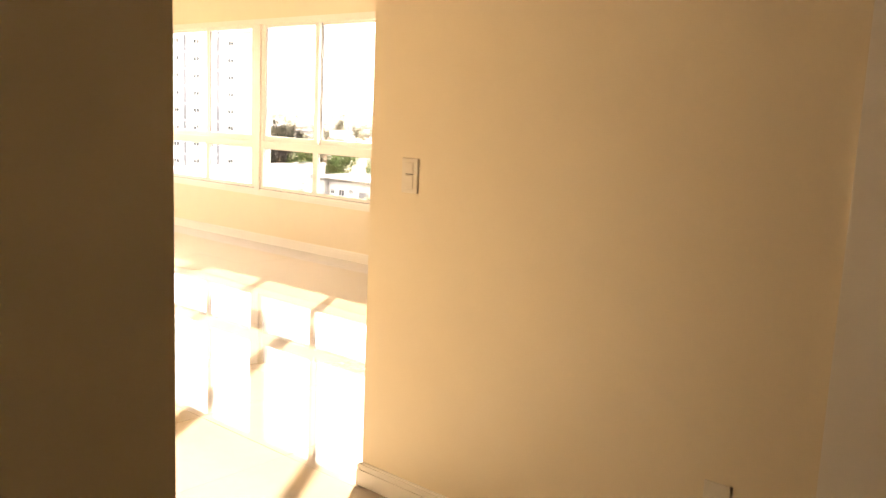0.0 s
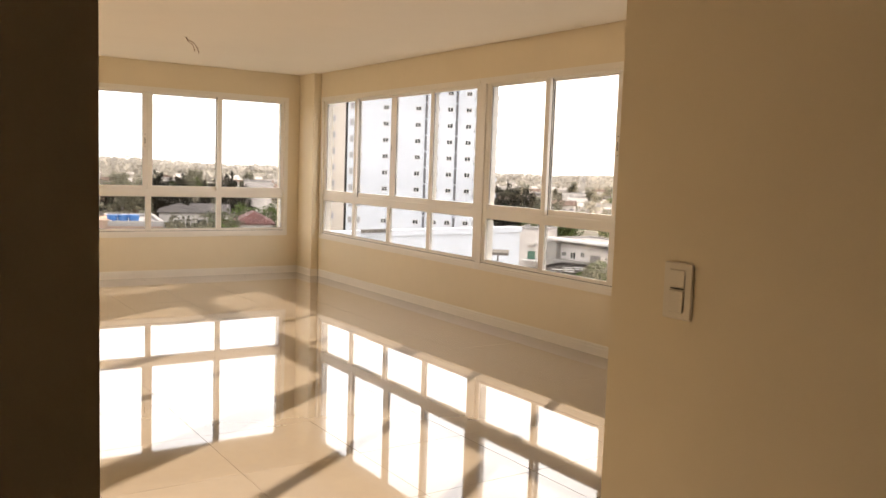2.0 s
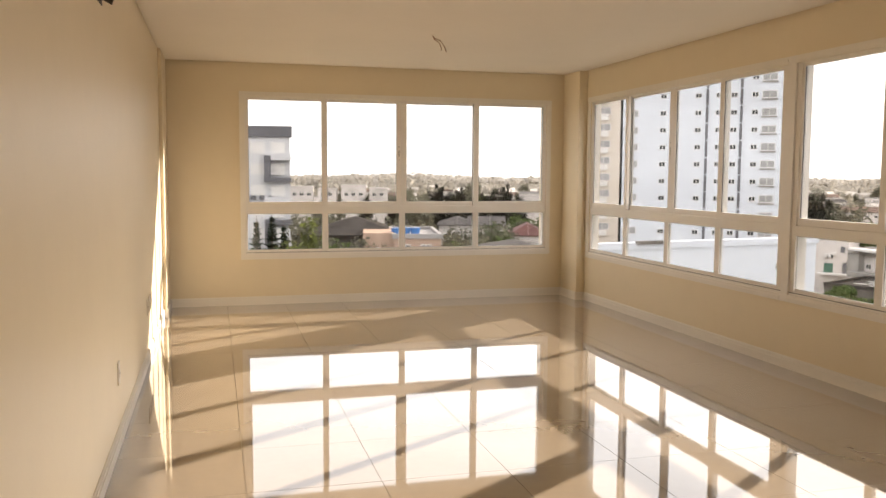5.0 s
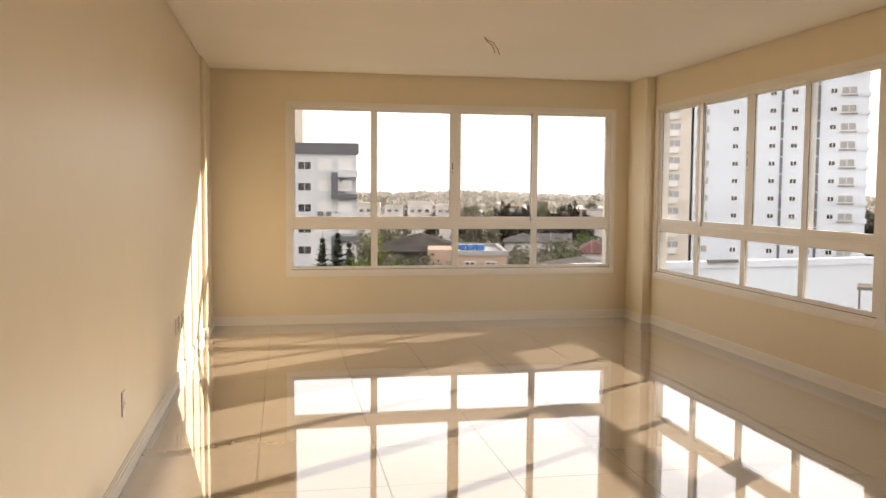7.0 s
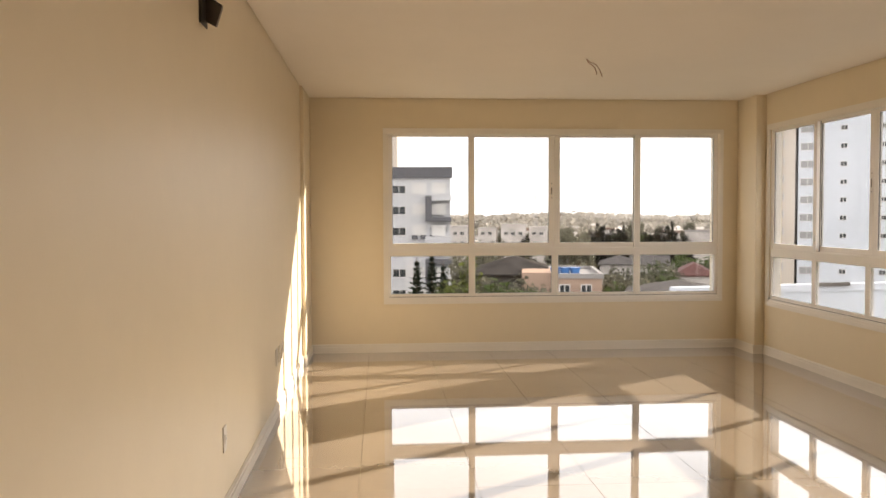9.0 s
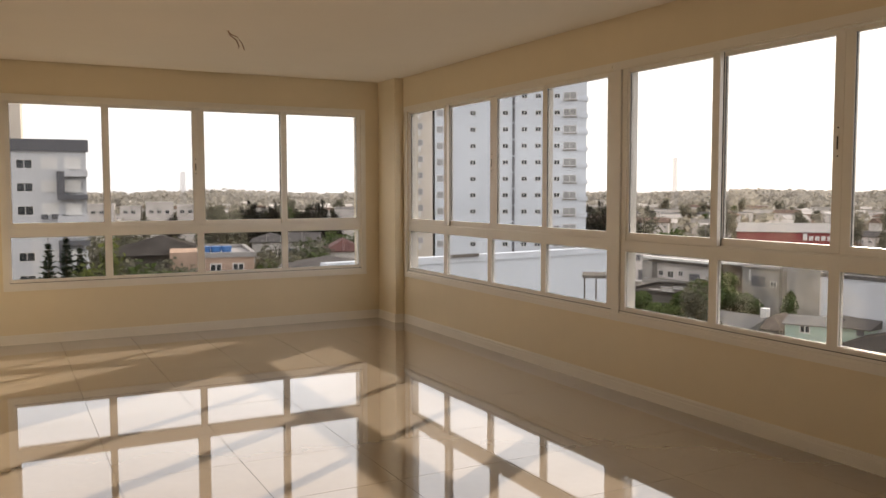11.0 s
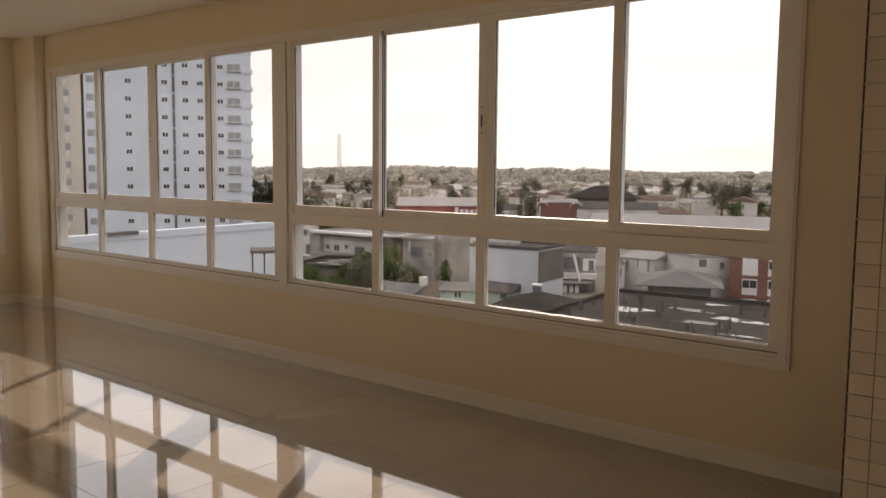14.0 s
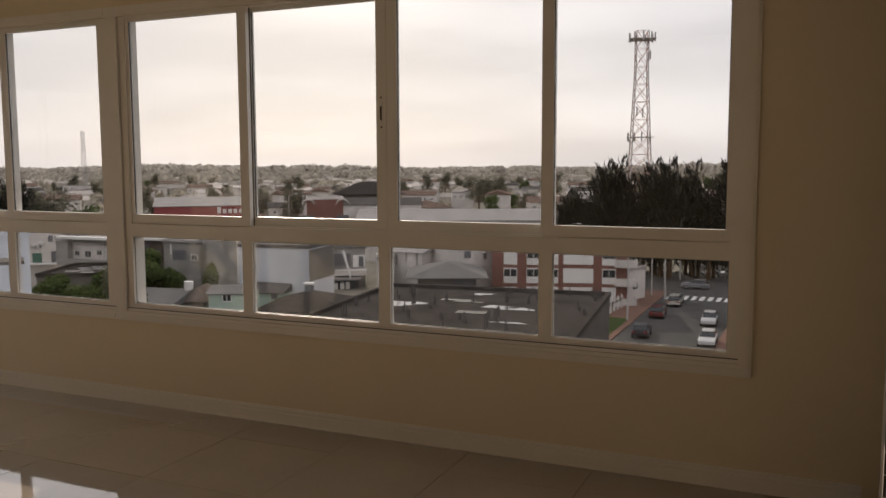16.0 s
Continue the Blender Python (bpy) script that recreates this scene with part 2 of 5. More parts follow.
# ---- windows ----
def window(name, m, W, H, label, trim_sides, slots, eL, eR):
    """A four-pane unit: fixed lights below, two pairs of sliding sashes above. Local x along the wall, y outward, z up."""
    w = thing(name, m, label, "window", "windows", kind="structure")
    l0, l1 = trim_sides
    # room-side trim with a raised inner bead
    bm = bmesh.new()
    tl, tr_ = (TRIM if l0 else 0.0), (TRIM if l1 else 0.0)
    for z0, z1 in ((0, TRIM), (H - TRIM, H)):
        box(bm, 0, W, -0.012, 0.002, z0, z1)
        box(bm, 0, W, -0.017, -0.012, z0 + 0.012, z1 - 0.020)
    if l0:
        box(bm, 0, TRIM, -0.012, 0.002, TRIM, H - TRIM)
        box(bm, 0.012, TRIM - 0.018, -0.017, -0.012, TRIM - 0.02, H - TRIM + 0.012)
    if l1:
        box(bm, W - TRIM, W, -0.012, 0.002, TRIM, H - TRIM)
        box(bm, W - TRIM + 0.018, W - 0.012, -0.017, -0.012, TRIM - 0.02, H - TRIM + 0.012)
    part("trim", bm, M_TRIM, w)
    # fixed outer frame and lower lights
    z_lb, z_lt, z_ub, z_ut = 0.102, 0.500, 0.632, H - 0.085
    gap = 0.066
    pw = (W - eL - eR - 3 * gap) / 4
    f0, f1 = 0.010, 0.105
    bm = bmesh.new()
    box(bm, tl, eL, f0, f1, TRIM, H - TRIM)
    box(bm, W - eR, W - tr_, f0, f1, TRIM, H - TRIM)
    box(bm, eL, W - eR, f0, 0.05, TRIM, z_lb - 0.022)
    box(bm, eL, W - eR, 0.05, f1, TRIM, TRIM + 0.012)
    box(bm, eL, W - eR, f0 + 0.006, 0.030, z_lb - 0.022, z_lb)
    box(bm, eL, W - eR, f0, f1, z_lt, z_ub - 0.055)
    box(bm, eL, W - eR, f0 + 0.016, f1, z_ub - 0.055, z_ub - 0.048)
    box(bm, eL, W - eR, f0, f1, H - 0.063, H - TRIM)
    for i in range(3):
        u = eL + pw * (i + 1) + gap * i
        box(bm, u, u + gap, f0 + 0.004, 0.05, z_lb, z_lt)
    box(bm, tl, W - tr_, 0.002, f0, TRIM, TRIM + 0.016)
    part("window_frame", bm, M_FRAME, w)
    part("track_groove", boxes((tl, W - tr_, 0.0005, 0.002, TRIM + 0.017, TRIM + 0.021)), M_GASKET, w, "dark track groove")
    part("window_sill", boxes((tl, W - tr_, f1, 0.24, TRIM - 0.03, TRIM)), M_SILL, w, "grey outer stone sill")
    gb = bmesh.new()
    for i in range(4):
        u = eL + (pw + gap) * i
        g = part("pane", boxes((u - 0.004, u + pw + 0.004, 0.022, 0.026, z_lb - 0.004, z_lt + 0.004)), M_GLASS, w)
        g.visible_shadow = False
        for q in ((u, u + 0.004, z_lb, z_lt), (u + pw - 0.004, u + pw, z_lb, z_lt), (u, u + pw, z_lb, z_lb + 0.004), (u, u + pw, z_lt - 0.004, z_lt)):
            box(gb, q[0], q[1], 0.026, 0.030, q[2], q[3])
    part("glazing_bead", gb, M_FRAME, w)
    # sliding sashes: the middle two run in the outer track
    c = (eL + W - eR) / 2
    ml, mr_ = (eL + 0.02 + c - 0.056) / 2, (W - eR - 0.02 + c + 0.056) / 2
    st = 0.058
    su = [(eL - 0.038, ml + 0.026), (ml - 0.026, c - 0.001), (c + 0.001, mr_ + 0.026), (mr_ - 0.026, W - eR + 0.038)]
    for i, (a, b) in enumerate(su):
        y0 = 0.018 if i in (0, 3) else 0.054
        z0, z1 = z_ub - 0.05, H - 0.061
        bm = bmesh.new()
        box(bm, a, a + st, y0, y0 + 0.030, z0, z1)
        box(bm, b - st, b, y0, y0 + 0.030, z0, z1)
        box(bm, a + st, b - st, y0, y0 + 0.030, z0, z_ub)
        box(bm, a + st, b - st, y0, y0 + 0.030, z_ut, z1)
        s = part("sash", bm, M_FRAME, w)
        g = part("pane", boxes((a + st - 0.004, b - st + 0.004, y0 + 0.013, y0 + 0.017, z_ub - 0.004, z_ut + 0.004)), M_GLASS, s)
        g.visible_shadow = False
        bm = bmesh.new()
        box(bm, a + st, a + st + 0.003, y0 + 0.006, y0 + 0.013, z_ub, z_ut)
        box(bm, b - st - 0.003, b - st, y0 + 0.006, y0 + 0.013, z_ub, z_ut)
        if i in (0, 3):
            q = b if i == 0 else a
            box(bm, q - 0.003, q + 0.003, y0 + 0.031, y0 + 0.035, z0, z1)
        part("gasket", bm, M_GASKET, s, "black rubber glazing seal")
        for k in slots:
            if k == i:
                u = (b - st / 2) if i in (1, 3) else (a + st / 2)
                zc = z0 + 0.60
                bm = boxes((u - 0.009, u + 0.009, y0 - 0.003, y0, zc - 0.055, zc + 0.055))
                lt = part("latch", bm, M_FRAME, s, bevel=0.0012)
                bm = boxes((u - 0.005, u + 0.004, y0 - 0.0045, y0 - 0.003, zc - 0.04, zc + 0.03))
                for dz in (-0.075, 0.075):
                    box(bm, u - 0.004, u + 0.004, y0 - 0.002, y0, zc + dz - 0.004, zc + dz + 0.004)
                part("slot", bm, M_DARK, lt)
    return w


window("window_1", pose(NX0, 0, WZ0), NX1 - NX0, WZ1 - WZ0, "wide white-framed window of four sliding panes over fixed lights", (1, 1), (0, 1), 0.075, 0.077)
window("window_2", pose(XE, EY0, WZ0, 0, 0, -90), EY0 - EYA, WZ1 - WZ0, "white-framed four-pane window overlooking a pale tower", (1, 0), (1,), 0.085, 0.07)
window("window_3", pose(XE, EYB, WZ0, 0, 0, -90), EYB - EY1, WZ1 - WZ0, "white-framed four-pane window overlooking low roofs", (0, 1), (1, 3), 0.047, 0.104)
tagged(part("window_mullion", boxes((XE - 0.006, XE + 0.105, EYB + 0.003, EYA, WZ0 + TRIM, WZ1 - TRIM), (XE - 0.012, XE + 0.1, EYB, EYA, WZ0, WZ0 + TRIM), (XE - 0.012, XE + 0.1, EYB, EYA, WZ1 - TRIM, WZ1)), M_FRAME), "white post between the two east windows", "mullion", kind="structure")

# ---- small fittings in the rooms ----
def plate(name, m, label, category, kind_):
    """A wall plate: local x along the wall, y into the room, z up, origin at the middle of its back."""
    ob = thing(name, m, label, category, "wall plates")
    part("cover", boxes((-0.039, 0.039, 0, 0.007, -0.061, 0.061)), M_PLASTIC, ob, bevel=0.003)
    if kind_ == "switch":
        rk = part("rocker", boxes((-0.020, 0.020, 0.007, 0.011, -0.046, 0.002)), M_PLASTIC, ob, bevel=0.002)
        part("seam", boxes((-0.018, 0.018, 0.0072, 0.0082, 0.004, 0.0065)), M_DARK, rk)
        part("rocker", boxes((-0.020, 0.020, 0.007, 0.010, 0.009, 0.046)), M_PLASTIC, ob, bevel=0.002)
    elif kind_ == "double":
        for z in (-0.026, 0.026):
            rk = part("rocker", boxes((-0.020, 0.020, 0.007, 0.013, z - 0.017, z + 0.017)), M_PLASTIC, ob, bevel=0.003)
            part("seam", boxes((-0.020, 0.020, 0.0072, 0.0085, z - 0.023, z - 0.019)), M_DARK, rk)
    else:
        bm = boxes((-0.021, 0.021, 0.007, 0.010, -0.021, 0.021))
        so = part("outlet", bm, M_PLASTIC, ob, bevel=0.003)
        for dx in (-0.010, 0.0, 0.010):
            bm = bmesh.new()
            tube(bm, [(dx, 0.0095, -0.003 if dx == 0 else 0), (dx, 0.0106, -0.003 if dx == 0 else 0)], 0.0028, 8)
            part("hole", bm, M_DARK, so)
    return ob


plate("light_switch", pose(HX, -9.374, 1.207, 0, 0, 90), "white plastic light switch on the hall wall", "switch", "switch")
plate("power_socket", pose(HX, -10.56, 0.40, 0, 0, 90), "white plastic socket low on the hall wall", "socket", "outlet")
for py_ in (-7.80, -7.66):
    plate("light_switch", pose(XW, py_, 1.137, 0, 0, -90), "white double switch on the long cream wall", "switch", "double")
plate("power_socket", pose(XW, -4.73, 0.375, 0, 0, -90), "white plastic socket above the skirting", "socket", "outlet")
plate("power_socket", pose(XW, -6.98, 0.285, 0, 0, -90), "white plastic socket above the skirting", "socket", "outlet")
for py_ in (-2.70, -2.53, -2.36):
    plate("power_socket", pose(XW, py_, 0.42, 0, 0, -90), "white plastic socket in the sunlit corner", "socket", "outlet")

# open conduit box high on the west wall, its loose lid hanging beside it
cb = thing("conduit_box", pose(XW, -5.06, 2.31, 0, 0, 0), "open dark air-conditioning conduit box with bent flap", "conduit box")
part("recess", boxes((0, 0.004, -0.09, 0.06, -0.065, 0.07)), M_DARK, cb)
bm = bmesh.new()
v = [bm.verts.new(p) for p in ((0.006, 0.02, 0.058), (0.04, -0.005, 0.05), (0.082, -0.02, 0.02), (0.08, -0.03, 0.0), (0.056, -0.03, -0.075), (0.008, 0.01, -0.045))]
v2 = [bm.verts.new(q.co + Vector((0.0, 0.03, 0.004))) for q in v]
bm.faces.new(v[::-1])
bm.faces.new(v2)
for i in range(6):
    bm.faces.new((v[i], v[(i + 1) % 6], v2[(i + 1) % 6], v2[i]))
part("flap", bm, material("grey_plastic_flap", (0.12, 0.10, 0.085), 0.5), cb, "dark grey bent plastic flap")
part("rim", boxes((0.0, 0.012, -0.10, -0.09, -0.07, 0.075)), M_DARK, cb)

# bare lamp wire from the ceiling
wire = thing("ceiling_wire", pose(-2.20, -2.33, CEIL), "thin bare lamp wires hanging from the ceiling", "wire")
bm = bmesh.new()
tube(bm, [(0, 0, 0.0), (0.015, -0.02, -0.03), (0.06, -0.05, -0.055), (0.09, -0.06, -0.10), (0.105, -0.07, -0.15)], 0.0035, 6)
part("strand", bm, M_COPPER, wire)
bm = bmesh.new()
tube(bm, [(0.0, 0.0, 0.0), (0.012, -0.01, -0.035), (0.05, -0.05, -0.075), (0.07, -0.05, -0.125), (0.06, -0.06, -0.135)], 0.0035, 6)
part("strand", bm, M_COPPER, wire)
bm = bmesh.new()
tube(bm, [(0, 0, 0), (0, 0, -0.006)], 0.014, 12)
part("collar", bm, M_CEIL, wire)

# hall door casing
case = thing("door_1", pose(HX, -10.815, 0), "white painted hall door casing", "door", kind="structure")
part("casing", boxes((-0.018, 0.0, -0.16, 0.0, 0.0, 2.2), (-0.018, 0.0, -1.11, -0.95, 0.0, 2.2), (-0.018, 0.0, -0.95, -0.16, 2.06, 2.2)), M_TRIM, case)
part("door_leaf", boxes((-0.010, 0.0, -0.945, -0.165, 0.005, 2.055)), M_TRIM, case, bevel=0.003)
bm = bmesh.new()
tube(bm, [(-0.01, -0.87, 1.03), (-0.055, -0.87, 1.03), (-0.06, -0.86, 1.03), (-0.06, -0.75, 1.03)], 0.009, 8)
part("door_handle", bm, material("brushed_steel", (0.55, 0.55, 0.55), 0.3, metal=1.0), case)

# ---- the town below ----
GZ = -18.0
M_PLASTER = material("weathered_white_plaster", (0.651, 0.612, 0.581), 0.85, vary=0.24, scale=0.25, bump=0.1, bump_scale=4)
M_WHITE = material("clean_white_render", (0.60, 0.605, 0.62), 0.85, vary=0.05, scale=0.3)
M_PALE = material("pale_blue_white_render", (0.66, 0.70, 0.76), 0.85, vary=0.05, scale=0.12)
M_BEIGE = material("beige_balcony_render", (0.64, 0.575, 0.50), 0.85, vary=0.06, scale=0.2)
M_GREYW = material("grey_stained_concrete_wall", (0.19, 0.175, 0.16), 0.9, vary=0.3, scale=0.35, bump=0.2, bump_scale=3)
# grey of real painted bands, also the painted shade of house openings
M_DGREY = material("dark_grey_paint_and_opening_shade", (0.156, 0.156, 0.168), 0.7, vary=0.08, scale=0.3)
M_PINK = material("salmon_plaster", (0.43, 0.31, 0.24), 0.85, vary=0.10, scale=0.4)
M_BRICK = material("red_brick_face", (0.23, 0.119, 0.0986), 0.85, vary=0.18, scale=1.2)
M_ROOFT = material("clay_roof_tiles", (0.20, 0.145, 0.12), 0.85, vary=0.25, scale=0.8)
M_ROOFD = material("dark_weathered_roof", (0.07, 0.063, 0.058), 0.85, vary=0.3, scale=0.5)
M_ROOFG = material("grey_fibre_cement_roof", (0.123, 0.114, 0.11), 0.85, vary=0.2, scale=0.4)
M_ROOFL = material("pale_sheet_roof", (0.34, 0.323, 0.315), 0.8, vary=0.12, scale=0.2)
M_RED = material("red_sheet_cladding", (0.3, 0.09, 0.09), 0.6, vary=0.08, scale=0.2)
M_WINDOW = material("dark_window_glass", (0.03, 0.035, 0.04), 0.1, vary=0.1)
M_SHUTTER = material("white_roller_shutter", (0.72, 0.705, 0.682), 0.6, vary=0.05)
M_ASPHALT = material("grey_asphalt", (0.10, 0.098, 0.095), 0.9, vary=0.2, scale=0.5, bump=0.2, bump_scale=20)
M_PAVE = material("reddish_paving", (0.20, 0.125, 0.10), 0.9, vary=0.15, scale=1.0)
M_PAINT = material("white_road_paint", (0.72, 0.72, 0.70), 0.7, vary=0.1, scale=2)
M_GRASS = material("dull_grass", (0.077, 0.105, 0.042), 0.95, vary=0.35, scale=0.3)
# mixed ground tone, raised in colour to take in distant haze
M_GROUND = material("town_ground_mixed", (0.26, 0.24, 0.20), 0.95, vary=0.45, scale=0.035)
M_BARK = material("brown_bark", (0.12, 0.08, 0.05), 0.9, vary=0.2)
M_LEAF = material("mid_green_foliage", (0.0945, 0.128, 0.0473), 0.8, vary=0.3, scale=0.6, island=0.15, leaf=0.3)
M_LEAFD = material("dark_green_needles", (0.0364, 0.0494, 0.0312), 0.8, vary=0.3, scale=0.6, island=0.15, leaf=0.2)
M_CASU = material("black_green_casuarina_sprays", (0.034, 0.033, 0.026), 0.8, vary=0.3, scale=0.6, island=0.2, leaf=0.2)
# green of the town trees, greyed and lifted in colour for haze
M_LEAFT = material("haze_paled_foliage", (0.16, 0.155, 0.115), 0.8, vary=0.3, scale=0.6, island=0.12, leaf=0.3)
# aerial haze painted into the woods' base colours, paler with each band
M_FAR = material("distant_woods_haze_tint", (0.33, 0.305, 0.255), 0.95, vary=0.2, scale=0.02, leaf=0.5)
M_FARM = material("mid_woods_haze_tint", (0.38, 0.355, 0.315), 0.95, vary=0.15, scale=0.012, leaf=0.5)
M_FARR = material("far_ridge_haze_tint", (0.46, 0.43, 0.39), 0.95, vary=0.12, scale=0.01, leaf=0.5)
M_FARH = material("far_house_plaster", (0.612, 0.561, 0.51), 0.9, vary=0.3, scale=0.03, island=0.45)
M_TANK = material("blue_plastic_tank", (0.05, 0.16, 0.40), 0.4)
M_STEEL = material("galvanised_lattice_steel", (0.45, 0.43, 0.42), 0.6, metal=0.3)
M_RUST = material("red_lattice_paint", (0.34, 0.16, 0.12), 0.7)
M_WATER = material("rain_puddle", (0.10, 0.10, 0.10), 0.04, vary=0.02)
M_TYRE = material("black_tyre", (0.02, 0.02, 0.02), 0.8)
M_RIM = material("alloy_rim", (0.45, 0.45, 0.45), 0.35, metal=0.9)
M_LAMP = material("red_tail_light", (0.35, 0.02, 0.02), 0.3)
M_HEAD = material("clear_headlight", (0.7, 0.7, 0.68), 0.15)
M_GREYL = material("light_grey_render", (0.34, 0.325, 0.305), 0.9, vary=0.3, scale=0.4, bump=0.2, bump_scale=3)
M_STONE = material("brown_stone_facing", (0.11, 0.09, 0.075), 0.9, vary=0.3, scale=1.2, bump=0.3, bump_scale=4)
M_ROOFM = material("mid_grey_sheet_roof", (0.19, 0.185, 0.18), 0.8, vary=0.2, scale=0.6)
M_ROOFB = material("brown_grey_roof_tiles", (0.15, 0.125, 0.11), 0.85, vary=0.3, scale=0.8)
M_PGREEN = material("pale_green_plaster", (0.42, 0.53, 0.46), 0.85, vary=0.12, scale=0.4)
M_GREEN = material("green_awning", (0.06, 0.15, 0.11), 0.6)

for m_ in (M_PLASTER, M_PALE, M_BEIGE, M_GREYW, M_DGREY, M_PINK, M_BRICK, M_ROOFT, M_ROOFD, M_ROOFG, M_ROOFL, M_RED, M_SHUTTER, M_ASPHALT,
           M_PAVE, M_PAINT, M_GRASS, M_GROUND, M_BARK, M_LEAF, M_LEAFT, M_LEAFD, M_CASU, M_WHITE, M_FARM, M_FARH, M_FAR, M_FARR, M_GREYL, M_STONE, M_ROOFM, M_ROOFB, M_PGREEN):
    m_.node_tree.nodes["Principled BSDF"].inputs["Specular IOR Level"].default_value = 0.0
    m_.node_tree.nodes["Principled BSDF"].inputs["Roughness"].default_value = 1.0

bm = boxes((-3500, 4500, -3000, 4500, GZ - 1, GZ))
tagged(part("ground", bm, M_GROUND), "flat dull green and grey town ground", "ground", kind="structure")
tagged(part("road", boxes((60, 175, 1.5, 12.4, GZ + 0.02, GZ + 0.06), (127, 151, -40, 1.5, GZ + 0.02, GZ + 0.06), (127, 151, 12.4, 34, GZ + 0.02, GZ + 0.06)), M_ASPHALT),
       "worn grey asphalt street with a junction", "road", kind="structure")
tagged(part("pavement", boxes((60, 126.5, 12.4, 16.2, GZ, GZ + 0.17), (60, 126.5, -2.5, 1.5, GZ, GZ + 0.17)), M_PAVE),
       "reddish paved footpath with raised kerb", "pavement", kind="structure")
tagged(part("verge", boxes((60, 101, 13.2, 18.2, GZ + 0.01, GZ + 0.19)), M_GRASS), "strip of dull grass beside the footpath", "grass", kind="structure")
cross = tagged(thing("crossing"), "white zebra crossing painted on the street", "crossing", kind="structure")
for i in range(9):
    part("stripe", boxes((119.5, 123.2, 1.9 + i * 1.15, 2.5 + i * 1.15, GZ + 0.06, GZ + 0.068)), M_PAINT, cross)
for i in range(6):
    part("stripe", boxes((152.5 + 0 * i, 155.5, 2.4 + i * 1.5, 3.1 + i * 1.5, GZ + 0.06, GZ + 0.068)), M_PAINT, cross)


def window_mesh(w, h, open_=True):
    """A far window: frame proud of the wall, two recessed dark panes. Origin at its lower left, y=0 on the wall face."""
    me = bpy.data.meshes.new("window")
    bm = bmesh.new()
    fr = 0.09
    for d in ((0, w, 0, fr), (0, w, h - fr, h)):
        box(bm, d[0], d[1], -0.06, 0.02, d[2], d[3])
    for x in (0, w / 2 - fr / 2, w - fr):
        box(bm, x, x + fr, -0.06, 0.02, fr, h - fr)
    n = len(bm.faces)
    box(bm, fr, w - fr, -0.03, 0.03, fr, h - fr)
    bm.faces.ensure_lookup_table()
    for f in bm.faces[n:]:
        f.material_index = 1
    bmesh.ops.recalc_face_normals(bm, faces=bm.faces)
    bm.to_mesh(me)
    bm.free()
    me.materials.append(M_SHUTTER)
    me.materials.append(M_WINDOW if open_ else M_SHUTTER)
    return me


def facade_pose(ax, ay, bx, by, z):
    return pose(ax, ay, z, 0, 0, math.degrees(math.atan2(by - ay, bx - ax)))


def building(name, a, b, depth, top, label, mat, roof="flat", roof_mat=None, z0=GZ, category="building", rise=1.6, over=0.3):
    """A building whose front runs from a to b; its depth goes away behind. Local x along the front, y back, z up."""
    W = math.hypot(b[0] - a[0], b[1] - a[1])
    ob = thing(name, facade_pose(*a, *b, z0), label, category)
    H = top - z0
    ob["w"], ob["h"] = W, H
    part("wall", boxes((0, W, 0, depth, 0, H)), mat, ob)
    rm = roof_mat or mat
    if roof == "flat":
        bm = boxes((-0.12, W + 0.12, -0.12, 0.25, H, H + 0.45), (-0.12, W + 0.12, depth - 0.25, depth + 0.12, H, H + 0.45),
                   (-0.12, 0.25, 0.25, depth - 0.25, H, H + 0.45), (W - 0.25, W + 0.12, 0.25, depth - 0.25, H, H + 0.45),
                   (0.25, W - 0.25, 0.25, depth - 0.25, H, H + 0.12))
        part("roof", bm, rm, ob)
    else:
        bm = bmesh.new()
        x0, x1, y0, y1 = -over, W + over, -over, depth + over
        if roof == "hip":
            k = min(W, depth) / 2
            if W >= depth:
                r0, r1 = (k, depth / 2), (W - k, depth / 2)
            else:
                r0, r1 = (W / 2, k), (W / 2, depth - k)
        elif roof == "ridge_x":
            r0, r1 = (x0, depth / 2), (x1, depth / 2)
        else:
            r0, r1 = (W / 2, y0), (W / 2, y1)
        for dz in (0.0,):
            c = [bm.verts.new(p) for p in ((x0, y0, H), (x1, y0, H), (x1, y1, H), (x0, y1, H))]
            t = [bm.verts.new((*r0, H + rise)), bm.verts.new((*r1, H + rise))]
            if roof == "ridge_y" or (roof == "hip" and W < depth):
                fs = ((c[0], c[1], t[0]), (c[1], c[2], t[1], t[0]), (c[2], c[3], t[1]), (c[3], c[0], t[0], t[1]))
            else:
                fs = ((c[0], c[1], t[1], t[0]), (c[1], c[2], t[1]), (c[2], c[3], t[0], t[1]), (c[3], c[0], t[0]))
            for f in fs:
                bm.faces.new(f)
            bm.faces.new((c[3], c[2], c[1], c[0]))
        box(bm, x0, x1, y0, y1, H - 0.12, H - 0.002)
        part("roof", bm, rm, ob)
    return ob


def front_windows(ob, us, zs, me, face="front", depth=0):
    for u in us:
        for z in zs:
            m = pose(u, -0.01, z) if face == "front" else pose(ob["w"] + 0.01, u, z, 0, 0, 90)
            shared("window", me, ob, m)


W_SMALL = window_mesh(1.05, 0.85)
W_MED = window_mesh(1.3, 1.1)
W_WIDE = window_mesh(1.9, 1.2)
W_SHUT = window_mesh(1.9, 1.5, False)
W_LOUVRE = window_mesh(2.3, 1.25)
W_LOUVRE.materials[1] = material("grey_louvred_glass", (0.36, 0.36, 0.36), 0.6, vary=0.25, scale=1.5, stretch=(1, 1, 6))

